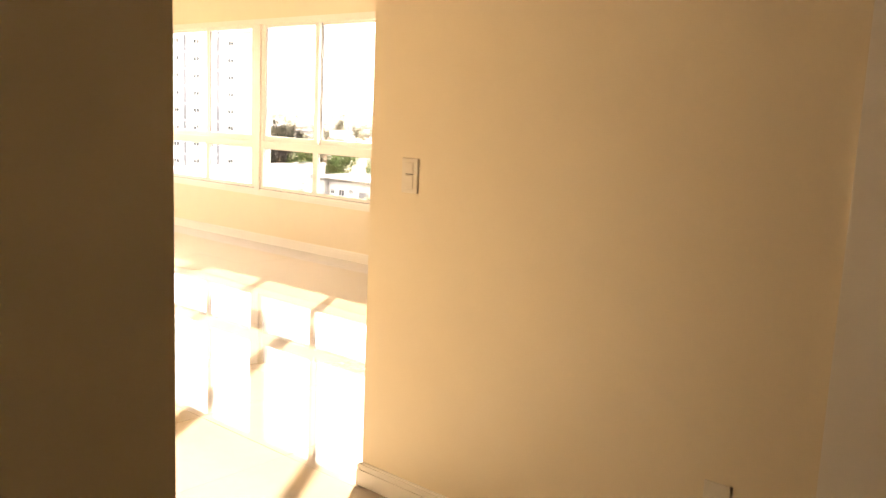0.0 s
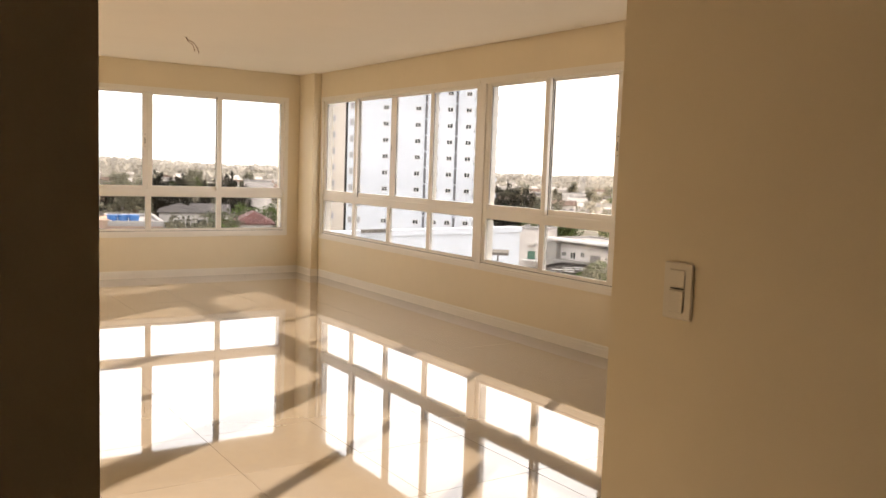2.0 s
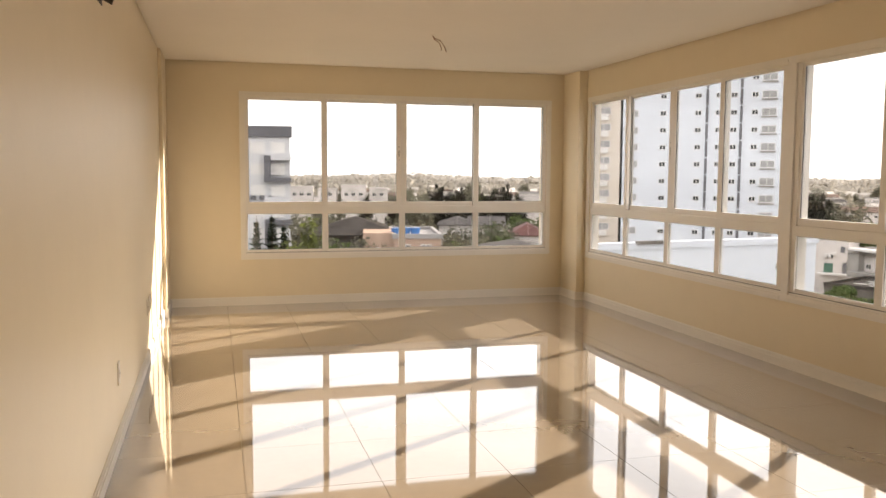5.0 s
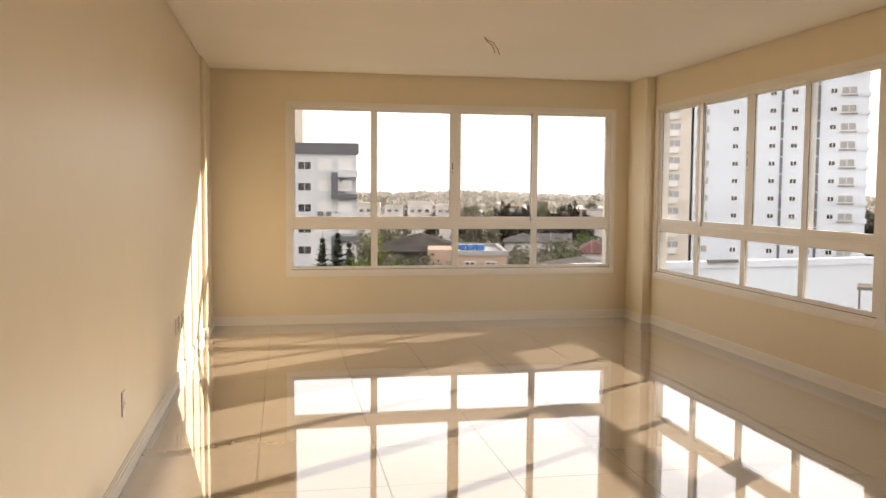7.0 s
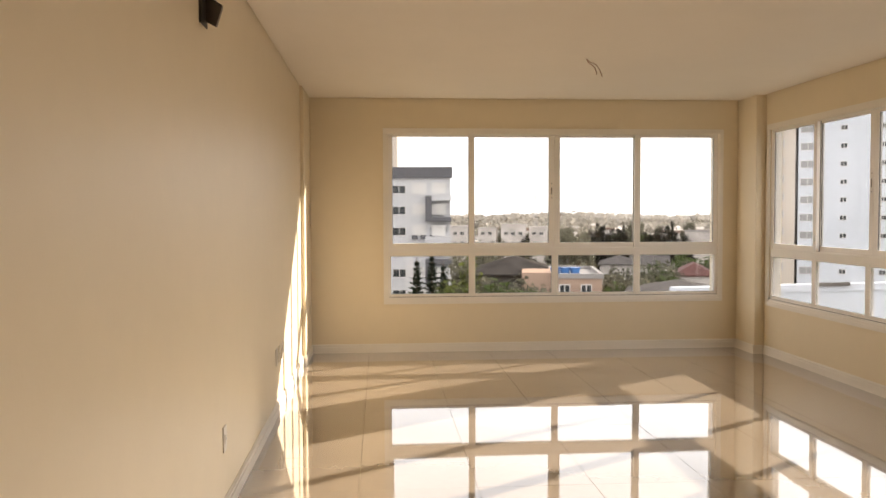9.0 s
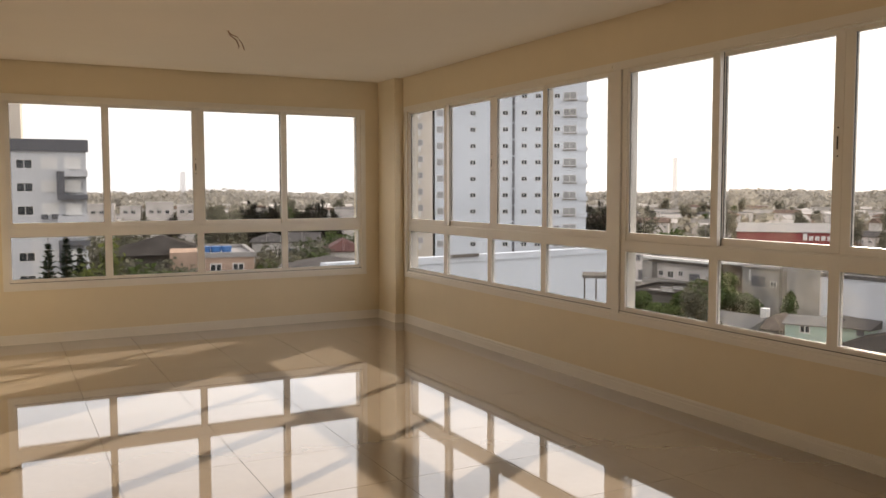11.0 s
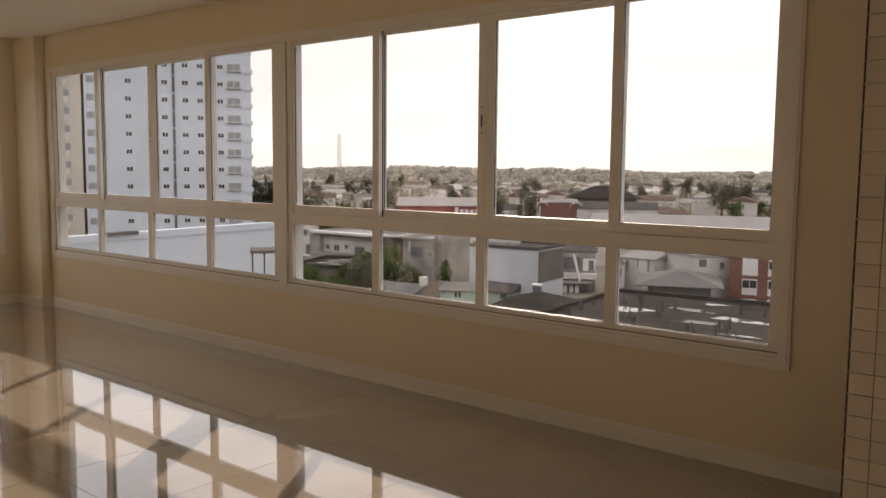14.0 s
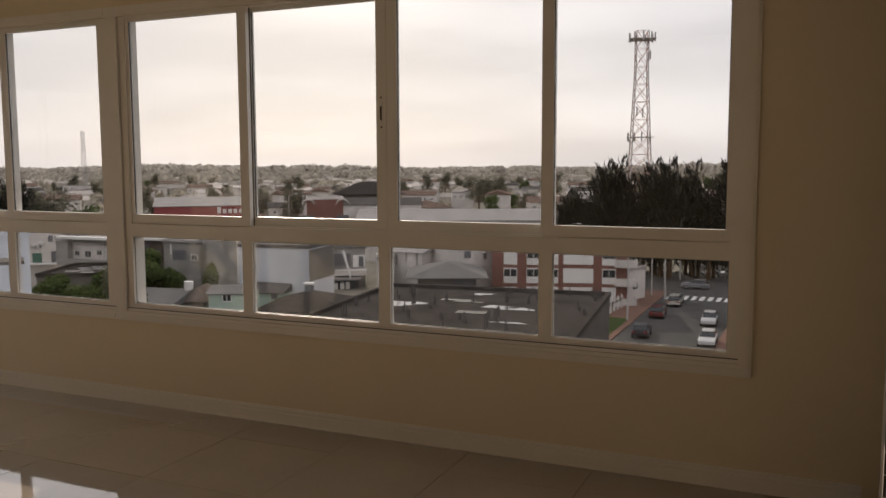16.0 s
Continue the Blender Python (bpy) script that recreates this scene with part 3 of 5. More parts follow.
# pale tower block
tower = building("tower_block", (64.5, 124.5), (87.1, 110.6), 14, 20.3, "tall pale apartment tower with rows of small windows", M_PALE)
rows_z = [18.0 - GZ - 2.88 * i for i in range(10)]
front_windows(tower, (6.2, 11.9, 15.2, 17.6, 20.9), [z - 0.45 for z in rows_z], W_SMALL)
front_windows(tower, (0.3,), [z - 0.6 for z in rows_z], W_LOUVRE)
front_windows(tower, (22.5,), [z - 0.6 for z in rows_z], W_LOUVRE)
for z in rows_z:
    part("balcony", boxes((22.4, 24.9, -0.18, 0, z - 0.95, z - 0.68)), M_GREYL, tower)
    part("balcony", boxes((25.5, 26.8, -0.2, 1.2, z - 1.0, z - 0.25)), M_PALE, tower)
for u in (13.85, 19.3):
    part("duct", boxes((u - 0.22, u + 0.22, -0.12, 0, 6.0, 37.9)), M_DGREY, tower, "dark vertical service strip")
    for z in rows_z:
        part("bracket", boxes((u - 0.3, u + 0.3, -0.14, -0.12, z + 1.0, z + 1.2)), M_PALE, tower)
part("plant_room", boxes((12, 20, 3, 9, 38.3, 41.5)), M_PALE, tower)
for u in (24.0, 25.2):
    bm = bmesh.new()
    tube(bm, [(u, 2, 38.3), (u, 2, 41.0)], 0.07, 6)
    part("mast", bm, M_STEEL, tower)
wing = building("tower_wing", (56.5, 129.8), (64.2, 124.9), 12, 20.3, "beige balcony wing of the pale tower", M_BEIGE)
for z in rows_z:
    for k in range(3):
        part("balcony", boxes((0.6 + k * 2.3, 2.5 + k * 2.3, -0.5, 0, z - 1.0, z - 0.1)), M_SHUTTER, wing)
        shared("window", W_LOUVRE, wing, pose(0.6 + k * 2.3, -0.01, z))

# long blank white hall in front of the tower
hall = building("blank_hall", (14.0, 40.5), (39.6, 44.15), 0.6, -3.45, "long blank blue-white rendered hall wall", M_PALE)
part("ledge", boxes((9.40, 11.71, -0.30, 0.00, 14.88, 15.10)), M_GREYW, hall, "grey ledge on the hall wall")
h = building("rooftop_shelter", (24.0, 27.9), (25.0, 27.1), 1.2, -5.5, "low dark annex roof beside the white hall", M_ROOFD, "flat", M_ROOFG)
part("canopy", boxes((-0.01, 1.33, -1.00, 1.00, 14.82, 14.97)), M_GREYW, h, "grey canopy slab")
part("post", boxes((0.05, 0.14, -0.10, 0.00, 13.58, 14.74), (0.67, 0.76, -0.10, 0.00, 13.57, 14.73)), M_GREYW, h)

# houses below the east windows
h = building("white_house", (90.8, 107.6), (94.1, 103.5), 9, -8.6, "white two-storey house with air units and a green shutter", M_PLASTER, "flat", M_ROOFL)
part("shutter", boxes((1.66, 3.05, -0.10, 0.00, 4.10, 5.59)), M_GREEN, h, "green roller shutter")
# walls are uncut: dark slabs on them paint the shade inside openings
part("opening_shade", boxes((4.07, 4.76, -0.05, 0.00, 7.39, 8.39)), M_DGREY, h)
part("opening_shade", boxes((4.44, 5.14, -0.05, 0.00, 3.81, 5.81)), M_DGREY, h, "dark slab painted as the shade in a doorway")
part("ledge", boxes((0.97, 5.43, -1.20, 0.00, 3.77, 4.02)), M_SHUTTER, h, "white terrace ledge")
part("condenser", boxes((1.74, 2.17, -0.50, 0.00, 6.62, 7.11)), M_SHUTTER, h, "white air unit")
part("condenser", boxes((2.33, 2.77, -0.50, 0.00, 6.62, 7.12)), M_SHUTTER, h, "white air unit")
part("condenser", boxes((3.03, 3.47, -0.50, 0.00, 6.93, 7.42)), M_SHUTTER, h, "white air unit")
part("bracket", boxes((1.66, 1.77, -0.30, 0.00, 6.40, 6.90)), M_DGREY, h)
part("bracket", boxes((2.15, 2.27, -0.30, 0.00, 6.40, 6.90)), M_DGREY, h)
part("bracket", boxes((2.85, 2.97, -0.30, 0.00, 6.41, 6.91)), M_DGREY, h)
h = building("grey_house", (88.1, 96.8), (88.5, 82.8), 10, -9.5, "grey-white flat-roofed house with shaded veranda", M_PLASTER, "flat", M_ROOFL)
part("wall_block", boxes((1.10, 3.36, -1.00, 0.00, 4.80, 8.31)), M_GREYL, h, "plain rendered side block")
part("fascia", boxes((1.43, 15.46, -1.30, 0.00, 8.72, 9.08)), M_SHUTTER, h, "pale roof edge")
part("soffit", boxes((3.25, 14.85, -0.90, 0.00, 8.24, 8.73)), M_GREYW, h)
part("opening_shade", boxes((2.28, 3.01, -0.06, 0.00, 5.68, 6.98)), M_DGREY, h, "dark slab painted as the shaded veranda doorway")
shared("window", W_SMALL, h, pose(3.75, -0.02, 6.08))
shared("window", W_SMALL, h, pose(8.00, -0.02, 6.31))
shared("window", W_MED, h, pose(5.70, -0.02, 5.89))
part("opening_shade", boxes((10.29, 12.37, -0.06, 0.00, 5.82, 6.89)), M_DGREY, h, "dark slab painted as the shade of a carport bay")
part("terrace", boxes((2.36, 14.06, -2.20, 0.00, 5.07, 5.69)), M_GREYL, h, "grey terrace parapet")
h = building("stone_house", (89.5, 84.7), (90.3, 78.0), 8, -9.4, "dark stone-faced house with a pale roof edge", M_STONE, "flat", M_ROOFL)
part("opening_shade", boxes((3.71, 4.25, -0.04, 0.00, 7.44, 8.14), (5.87, 6.30, -0.04, 0.00, 6.69, 7.56)), M_DGREY, h)
part("fascia", boxes((0.42, 7.26, -0.50, 0.00, 8.74, 9.04)), M_SHUTTER, h)
h = building("concrete_house", (87.4, 75.3), (87.8, 68.8), 8, -9.2, "bare concrete building with stained walls", M_GREYL, "flat", M_ROOFL)
part("opening_shade", boxes((1.57, 3.77, -0.05, 0.00, 6.38, 7.79)), M_DGREY, h, "wide dark window band")
shared("window", W_SMALL, h, pose(4.58, -0.02, 6.43))
part("downpipe", boxes((1.21, 1.42, -0.20, 0.00, 7.14, 8.55)), M_SHUTTER, h)
part("coping", boxes((0.03, 6.88, -0.40, 0.00, 8.94, 9.14)), M_ROOFL, h)
h = building("concrete_house", (87.5, 68.6), (94.5, 70.1), 0.4, -8.8, "blank concrete gable with rain stains", M_GREYW, "flat", M_ROOFL)
h = building("white_gable_house", (105.3, 79.1), (107.0, 76.8), 6, -9.6, "narrow white house with air units", M_PLASTER, "flat", M_ROOFL)
part("condenser", boxes((0.14, 0.70, -0.50, 0.00, 5.63, 6.20), (0.24, 0.61, -0.50, 0.00, 4.69, 5.16)), M_SHUTTER, h, "white air unit")
h = building("low_store", (73.1, 83.4), (76.1, 76.7), 12, -12.7, "low store with dark roof and pale sheets on it", M_GREYW, "flat", M_ROOFD)
for k in range(9):
    part("roof_sheet", boxes((1.6 + (k * 1.37) % 3.9, 3.2 + (k * 1.37) % 3.9, 0.8 + k * 1.15, 1.15 + k * 1.15, h["h"] + 0.13, h["h"] + 0.2)), M_SHUTTER, h, "pale loose roof sheet")
h = building("blank_white_block", (89.2, 63.9), (90.5, 53.5), 8, -9.6, "tall blank white wall with rain streaks", material("streaked_pale_render", (0.56, 0.575, 0.61), 0.85, vary=0.14, scale=0.5, stretch=(1, 1, 0.25)), "flat", M_ROOFG)
part("coping", boxes((0.08, 10.54, -0.08, 0.00, 9.00, 9.15)), M_GREYW, h, "stained coping")
# side face in a darker grey than the front
part("grey_side", boxes((h["w"] + 0.02, h["w"] + 0.1, 0.0, 8.0, 4.0, h["h"] - 0.2)), M_GREYW, h, "dark grey side wall")
part("roof_stair", boxes((0.6, 5.2, 2.0, 5.0, h["h"] + 0.1, h["h"] + 1.4)), M_PLASTER, h)
h = building("balcony_house", (109.0, 65.4), (113.6, 57.9), 8, -11.6, "old house with terrace, flue and dark upper bays", M_GREYL, "ridge_x", M_ROOFG, rise=1.2)
part("chimney", boxes((1.84, 3.25, -1.60, 0.00, 3.23, 7.80)), M_STONE, h, "dark stained chimney stack")
# bay shade painted as a dark slab on the wall face
part("opening_shade", boxes((3.64, 6.48, -0.06, 0.00, 3.47, 5.37)), M_DGREY, h, "dark slab painted as the shade of an upper bay")
part("panel", boxes((6.84, 8.78, -0.12, 0.00, 3.18, 5.17)), M_SHUTTER, h, "white window surround")
part("opening_shade", boxes((7.73, 8.52, -0.16, 0.00, 3.29, 4.91)), M_DGREY, h)
part("terrace", boxes((0.89, 8.94, -2.40, 0.00, 2.14, 2.94)), M_PLASTER, h, "pale stained terrace edge")
part("opening_shade", boxes((0.88, 7.68, -1.40, 0.00, -0.35, 1.90)), M_DGREY, h, "dark slab painted as the shade of ground floor bays")
part("column", boxes((3.79, 4.40, -2.60, 0.00, -1.43, 1.07)), M_SHUTTER, h, "white post")
part("column", boxes((4.75, 5.36, -2.60, 0.00, -1.40, 1.10)), M_SHUTTER, h, "white post")
part("column", boxes((5.63, 6.24, -2.60, 0.00, -1.38, 1.12)), M_SHUTTER, h, "white post")
bm = bmesh.new()
tube(bm, [(6.44, -2.6, 1.58), (5.30, -2.6, 6.08)], 0.2, 8)
part("flue", bm, M_SHUTTER, h, "leaning white flue pipe")
part("lean_to", boxes((2.43, 8.07, -3.40, -2.40, 1.57, 1.92)), M_ROOFL, h)
h = building("weathered_house", (106.7, 49.6), (106.1, 44.3), 9, -11.3, "weathered white house with streaked walls", M_PLASTER, "ridge_x", M_ROOFL, rise=1.0)
part("stain", boxes((0.69, 1.08, -0.03, 0.00, 4.77, 6.25), (2.50, 2.78, -0.03, 0.00, 5.42, 6.73), (4.28, 4.65, -0.03, 0.00, 4.62, 6.71)), M_GREYL, h, "dark rain streak")
h = building("weathered_house", (111.6, 46.6), (119.2, 42.0), 9, -10.9, "long weathered white house with pale roof", M_PLASTER, "ridge_x", M_ROOFL, rise=1.2)
part("stain", boxes((1.35, 1.84, -0.03, 0.00, 5.29, 6.81), (3.61, 3.90, -0.03, 0.00, 5.56, 6.75), (5.68, 6.28, -0.03, 0.00, 5.15, 6.86)), M_GREYL, h, "dark rain streak")
part("opening_shade", boxes((3.77, 4.46, -0.05, 0.00, 6.74, 7.13)), M_DGREY, h)
h = building("roof_terrace", (103.1, 50.1), (104.3, 47.9), 5, -12.2, "small house with a cluttered roof terrace", M_PLASTER, "flat", M_GREYL)
part("railing", boxes((-0.01, 2.35, -0.10, 0.00, 6.31, 6.47)), M_DGREY, h)
part("post", boxes((0.15, 0.24, -0.10, 0.00, 5.79, 6.44), (1.09, 1.19, -0.10, 0.00, 5.82, 6.47), (2.12, 2.21, -0.10, 0.00, 5.85, 6.50)), M_DGREY, h)
part("opening_shade", boxes((0.33, 0.97, -0.05, 0.00, 4.17, 5.31), (1.60, 2.07, -0.05, 0.00, 4.21, 5.19)), M_DGREY, h)
h = building("white_villa", (104.7, 37.7), (110.6, 33.6), 8, -10.5, "white two-storey wall with small windows", M_PLASTER, "flat", M_ROOFL)
part("opening_shade", boxes((0.67, 1.79, -0.05, 0.00, 6.29, 7.29), (3.90, 4.51, -0.05, 0.00, 5.98, 6.84)), M_DGREY, h, "small dark window")
h = building("open_shed", (93.2, 38.8), (96.3, 31.9), 9, -12.9, "open shed with grey hipped sheet roof", M_GREYW, "hip", M_ROOFM, rise=1.5, over=1.5)
# dark slab colours in the shade under the shed roof
part("opening_shade", boxes((4.38, 7.52, -0.05, 0.00, 3.93, 5.20)), M_DGREY, h, "dark slab painted as the shade inside the shed")
h = building("cottage", (69.7, 66.3), (70.7, 59.4), 7.5, -14.4, "cottage with grey gabled roof and white tank", M_GREYW, "ridge_x", M_ROOFM, rise=1.3, over=0.6)
bm = bmesh.new()
tube(bm, [(h["w"] + 0.1, 3.75, h["h"] + 1.0), (h["w"] + 0.1, 3.75, h["h"] + 2.2)], 0.5, 12, 0.56)
part("water_tank", bm, M_SHUTTER, h, "small white water tank")
h = building("cottage", (73.1, 59.7), (73.9, 57.3), 6, -14.3, "cottage with brown-grey weathered roof", M_GREYW, "hip", M_ROOFB, rise=1.4, over=0.6)
h = building("cottage", (71.2, 54.3), (73.3, 50.2), 6, -12.9, "pale green gabled cottage with grey roof", M_PGREEN, "ridge_x", M_ROOFM, rise=0.6, over=0.3)
shared("window", W_SMALL, h, pose(1.52, -0.02, 4.18))
h = building("cottage", (86.7, 60.6), (87.6, 56.0), 6, -15.2, "pale green cottage beside the white block", M_PGREEN, "ridge_x", M_ROOFG, rise=1.0, over=0.5)
part("opening_shade", boxes((3.28, 4.20, -0.05, 0.00, 1.90, 2.97)), M_DGREY, h)
h = building("cottage", (74.7, 49.9), (77.4, 40.6), 9, -15.0, "low cottage with wide dark weathered hipped roof", M_GREYW, "hip", M_ROOFD, rise=1.7, over=0.7)
part("chimney", boxes((h["w"] / 2 - 0.75, h["w"] / 2 + 0.15, 4.0, 4.8, h["h"] + 1.2, h["h"] + 2.4)), M_DGREY, h, "short dark chimney")
part("chimney_cap", boxes((h["w"] / 2 - 0.9, h["w"] / 2 + 0.3, 3.9, 4.9, h["h"] + 2.4, h["h"] + 2.6)), M_SHUTTER, h)

# unfinished flat roof with starter bars and puddles
deck = building("unfinished_building", (50.0, 30.0), (52.5, 7.5), 24, -11.3, "unfinished building with dark wet flat roof", M_ROOFG, "flat", M_ROOFD)
rnd = random.Random(5)
W0 = deck["w"]
for x, y, wx, wy in ((9.3, 17.1, 1.5, 0.5), (10.7, 16.3, 1.4, 0.3), (12.4, 11.1, 1.3, 0.7)):
    part("hatch", boxes((x - wx, x + wx, y - wy, y + wy, 6.81, 6.86)), M_TYRE, deck, "dark open roof hatch")
for i in range(50):
    x, y = rnd.uniform(0.6, W0 - 0.6), rnd.uniform(0.6, 23.0)
    bm = boxes(*[(x + dx - 0.035, x + dx + 0.035, y + dy - 0.035, y + dy + 0.035, 6.8, 6.8 + rnd.uniform(0.35, 1.1)) for dx, dy in ((0, 0), (0.22, 0.05), (0.08, 0.24))])
    part("starter_bar", bm, M_ROOFG, deck)
for i, (x, y, rx, ry) in enumerate(((5.1, 14.1, 2.0, 1.2), (10.7, 21.7, 1.1, 0.9), (14.0, 14.5, 1.6, 0.7), (15.8, 13.9, 1.5, 0.7), (16.4, 7.4, 1.7, 0.3))):
    bm = bmesh.new()
    ring = []
    for k in range(22):
        a = 2 * math.pi * k / 22
        r = 1 + 0.22 * math.sin(3 * a + i) + 0.12 * math.sin(7 * a)
        ring.append((x + rx * r * math.cos(a), y + ry * r * math.sin(a)))
    lo = [bm.verts.new((p[0], p[1], 6.815)) for p in ring]
    up = [bm.verts.new((p[0], p[1], 6.832)) for p in ring]
    bm.faces.new(up)
    bm.faces.new(lo[::-1])
    for k in range(22):
        bm.faces.new((lo[k], lo[(k + 1) % 22], up[(k + 1) % 22], up[k]))
    part("puddle", bm, M_WATER, deck, "rain puddle on the roof")

# brick and white apartment block
blk = building("apartment_block", (106.6, 33.6), (111.9, 15.6), 11, -10.2, "red brick and white three-storey apartment block", M_BRICK)
Wb = blk["w"]
for zf in (0.6, 3.4, 6.0):
    for u in (1.6, 4.8, 7.3, 15.2):
        part("panel", boxes((u, u + 1.9, -0.08, 0, zf - 0.5, zf + 1.75)), M_SHUTTER, blk)
        shared("window", W_WIDE if (u + zf) % 2 < 1.2 else W_SHUT, blk, pose(u, -0.1, zf + 0.35))
    part("panel", boxes((9.9, 14.0, -0.1, 0, zf - 0.4, zf + 1.8)), M_SHUTTER, blk, "large white rendered panel")
    part("band", boxes((-0.1, Wb + 0.1, -0.12, 0, zf - 0.95, zf - 0.6)), M_BRICK, blk)
    bl = part("balcony", boxes((Wb - 1.9, Wb + 1.1, -1.3, 1.2, zf - 0.65, zf - 0.5)), M_PLASTER, blk)
    part("railing", boxes((Wb - 1.9, Wb + 1.1, -1.3, -1.2, zf - 0.5, zf + 0.45), (Wb + 1.0, Wb + 1.1, -1.2, 1.2, zf - 0.5, zf + 0.45)), M_PLASTER, bl)
shop = building("white_shop", (113.0, 17.5), (118.5, 14.5), 22, -13.6, "low white shop beside the footpath", M_PLASTER, "flat", M_ROOFL)
front_windows(shop, (1.0, 3.4), (1.5,), W_MED)
front_windows(shop, (3, 7, 11, 15), (1.4,), W_WIDE, "side")
fence = thing("fence", pose(88, 17.6, GZ, 0, 0, -5), "white post fence along the footpath", "fence")
for i in range(14):
    part("post", boxes((i * 1.6 - 0.12, i * 1.6 + 0.12, -0.12, 0.12, 0, 2.0)), M_PLASTER, fence)
part("rail", boxes((0, 20.8, -0.05, 0.05, 1.2, 1.5)), M_GREYW, fence)

# middle distance
wh = building("red_warehouse", (135.0, 121.0), (149.0, 105.0), 40, -7.2, "long red sheet-clad warehouse with white sign bars", M_RED, "ridge_x", M_ROOFL, rise=1.2)
for i in range(8):
    part("sign_bar", boxes((13 + i * 1.15, 13.8 + i * 1.15, -0.15, 0, 9.1, 10.0 + (0.5 if i in (0, 5) else 0))), M_SHUTTER, wh)
arch = building("arched_house", (155.4, 96.0), (159.8, 89.2), 9, -6.2, "brick-red house with white arched balconies", M_BRICK, "flat", M_PLASTER)
for u in (-1.0, 6.6):
    bm = bmesh.new()
    for k in range(9):
        a0, a1 = math.pi * k / 9, math.pi * (k + 1) / 9
        x0, x1 = u + 1.3 - 1.5 * math.cos(a0), u + 1.3 - 1.5 * math.cos(a1)
        z0, z1 = 10.2 + 1.5 * math.sin(a0), 10.2 + 1.5 * math.sin(a1)
        p = [bm.verts.new(q) for q in ((x0, -0.6, z0), (x1, -0.6, z1), (x1, -0.6, z1 + 0.35), (x0, -0.6, z0 + 0.35), (x0, 0, z0), (x1, 0, z1), (x1, 0, z1 + 0.35), (x0, 0, z0 + 0.35))]
        for f in ((0, 1, 2, 3), (7, 6, 5, 4), (0, 4, 5, 1), (3, 2, 6, 7)):
            bm.faces.new([p[j] for j in f])
    part("arch", bm, M_PLASTER, arch, "white rounded arch")
    part("balcony", boxes((u, u + 2.6, -1.0, 0, 7.4, 8.3)), M_DGREY, arch)
b2 = building("white_house", (159.8, 89.2), (168.5, 74.0), 9, -7.4, "long white house with small windows", M_PLASTER, "ridge_x", M_ROOFG, rise=1.4)
front_windows(b2, (3, 6, 9, 12.5, 15.5), (7.6,), W_MED)
b2 = building("storehouse", (144.0, 77.0), (160.5, 39.0), 20, -9.7, "storehouse with wide pale low-pitched roof", M_PLASTER, "ridge_x", M_ROOFL, rise=1.8)
b2 = building("tiled_villa", (196.0, 112.0), (205.0, 98.0), 12, -6.5, "villa with dark stepped roof", M_GREYW, "hip", M_ROOFD, rise=3.2, over=1.5)

# buildings beyond the north window
nb = building("white_flats", (-9.5, 109.0), (6.0, 107.8), 16, 7.0, "white flats with dark grey bands and balconies", M_WHITE, "flat", M_DGREY)
part("parapet", boxes((-0.3, 15.85, -0.3, 1.0, 24.5, 26.0)), M_DGREY, nb, "dark grey roof band")
for i in range(8):
    zf = 22.3 - i * 2.9
    for u in (1.2, 4.4, 7.5):
        shared("window", W_WIDE, nb, pose(u, -0.01, zf))
    shared("window", W_SHUT, nb, pose(10.3, -0.01, zf))
    shared("window", W_SHUT, nb, pose(13.0, -0.5, zf))
    part("balcony", boxes((12.1, 15.7, -1.3, 0, zf - 0.95, zf - 0.1 - 0.25 * (i % 2))), M_DGREY if i % 2 else M_WHITE, nb)
    if i in (1, 4):
        part("surround", boxes((12.1, 13.0, -1.32, 0, zf - 0.9, zf + 2.6)), M_DGREY, nb)
for k in range(3):
    part("condenser", boxes((10.2 + k * 1.2, 11.0 + k * 1.2, -0.4, 0, 16.0, 16.6)), M_DGREY, nb)
nt_ = building("pale_high_rise", (-30.0, 152.5), (-0.4, 151.2), 16, 19.0, "distant pale high-rise behind the white flats", M_BEIGE)
pk = building("salmon_building", (12.4, 69.2), (16.9, 68.4), 12, -4.6, "salmon two-storey building with blue roof tanks", M_PINK, "flat", M_ROOFL)
front_windows(pk, (0.6, 2.6), (12.0, 9.2), W_SMALL)
part("wing", boxes((-2.9, 0.0, 0.4, 9, 0, 13.9)), M_PINK, pk)
for i in range(3):
    bm = bmesh.new()
    tube(bm, [(0.3 + i * 0.95, 2.2, 13.55), (0.3 + i * 0.95, 2.2, 14.3)], 0.42, 12, 0.5)
    part("water_tank", bm, M_TANK, pk, "blue plastic water tank")
b2 = building("long_roof_house", (5.8, 76.0), (14.0, 74.8), 10, -4.6, "house with a long dark hipped roof", M_GREYW, "hip", M_ROOFD, rise=1.6, over=0.8)
b2 = building("white_house", (27.0, 107.3), (31.9, 105.8), 9, -5.6, "white two-storey house with grey roof", M_PLASTER, "hip", M_ROOFG, rise=1.0)
front_windows(b2, (0.6, 3.0), (10.3, 7.5), W_SMALL)
b2 = building("white_house", (34.0, 115.6), (39.2, 113.9), 9, -6.2, "white gabled house beyond the trees", M_PLASTER, "ridge_x", M_ROOFG, rise=1.2)
front_windows(b2, (0.8, 3.2), (10.0,), W_SMALL)
b2 = building("red_roof_house", (30.0, 85.3), (34.0, 83.9), 8, -5.6, "house with a clay red hipped roof", M_PLASTER, "hip", material("bright_clay_tiles", (0.11, 0.038, 0.032), 0.8, vary=0.25, scale=0.6), rise=1.3)
b2 = building("low_villa", (18.0, 63.2), (25.5, 60.4), 8, -5.6, "low villa with a grey hipped roof", M_GREYW, "hip", M_ROOFG, rise=1.1, over=0.7)
b2 = building("white_shed", (79.6, 216.3), (86.5, 213.6), 8, -3.6, "long white shed beyond the woods", M_PLASTER, "flat", M_ROOFL)
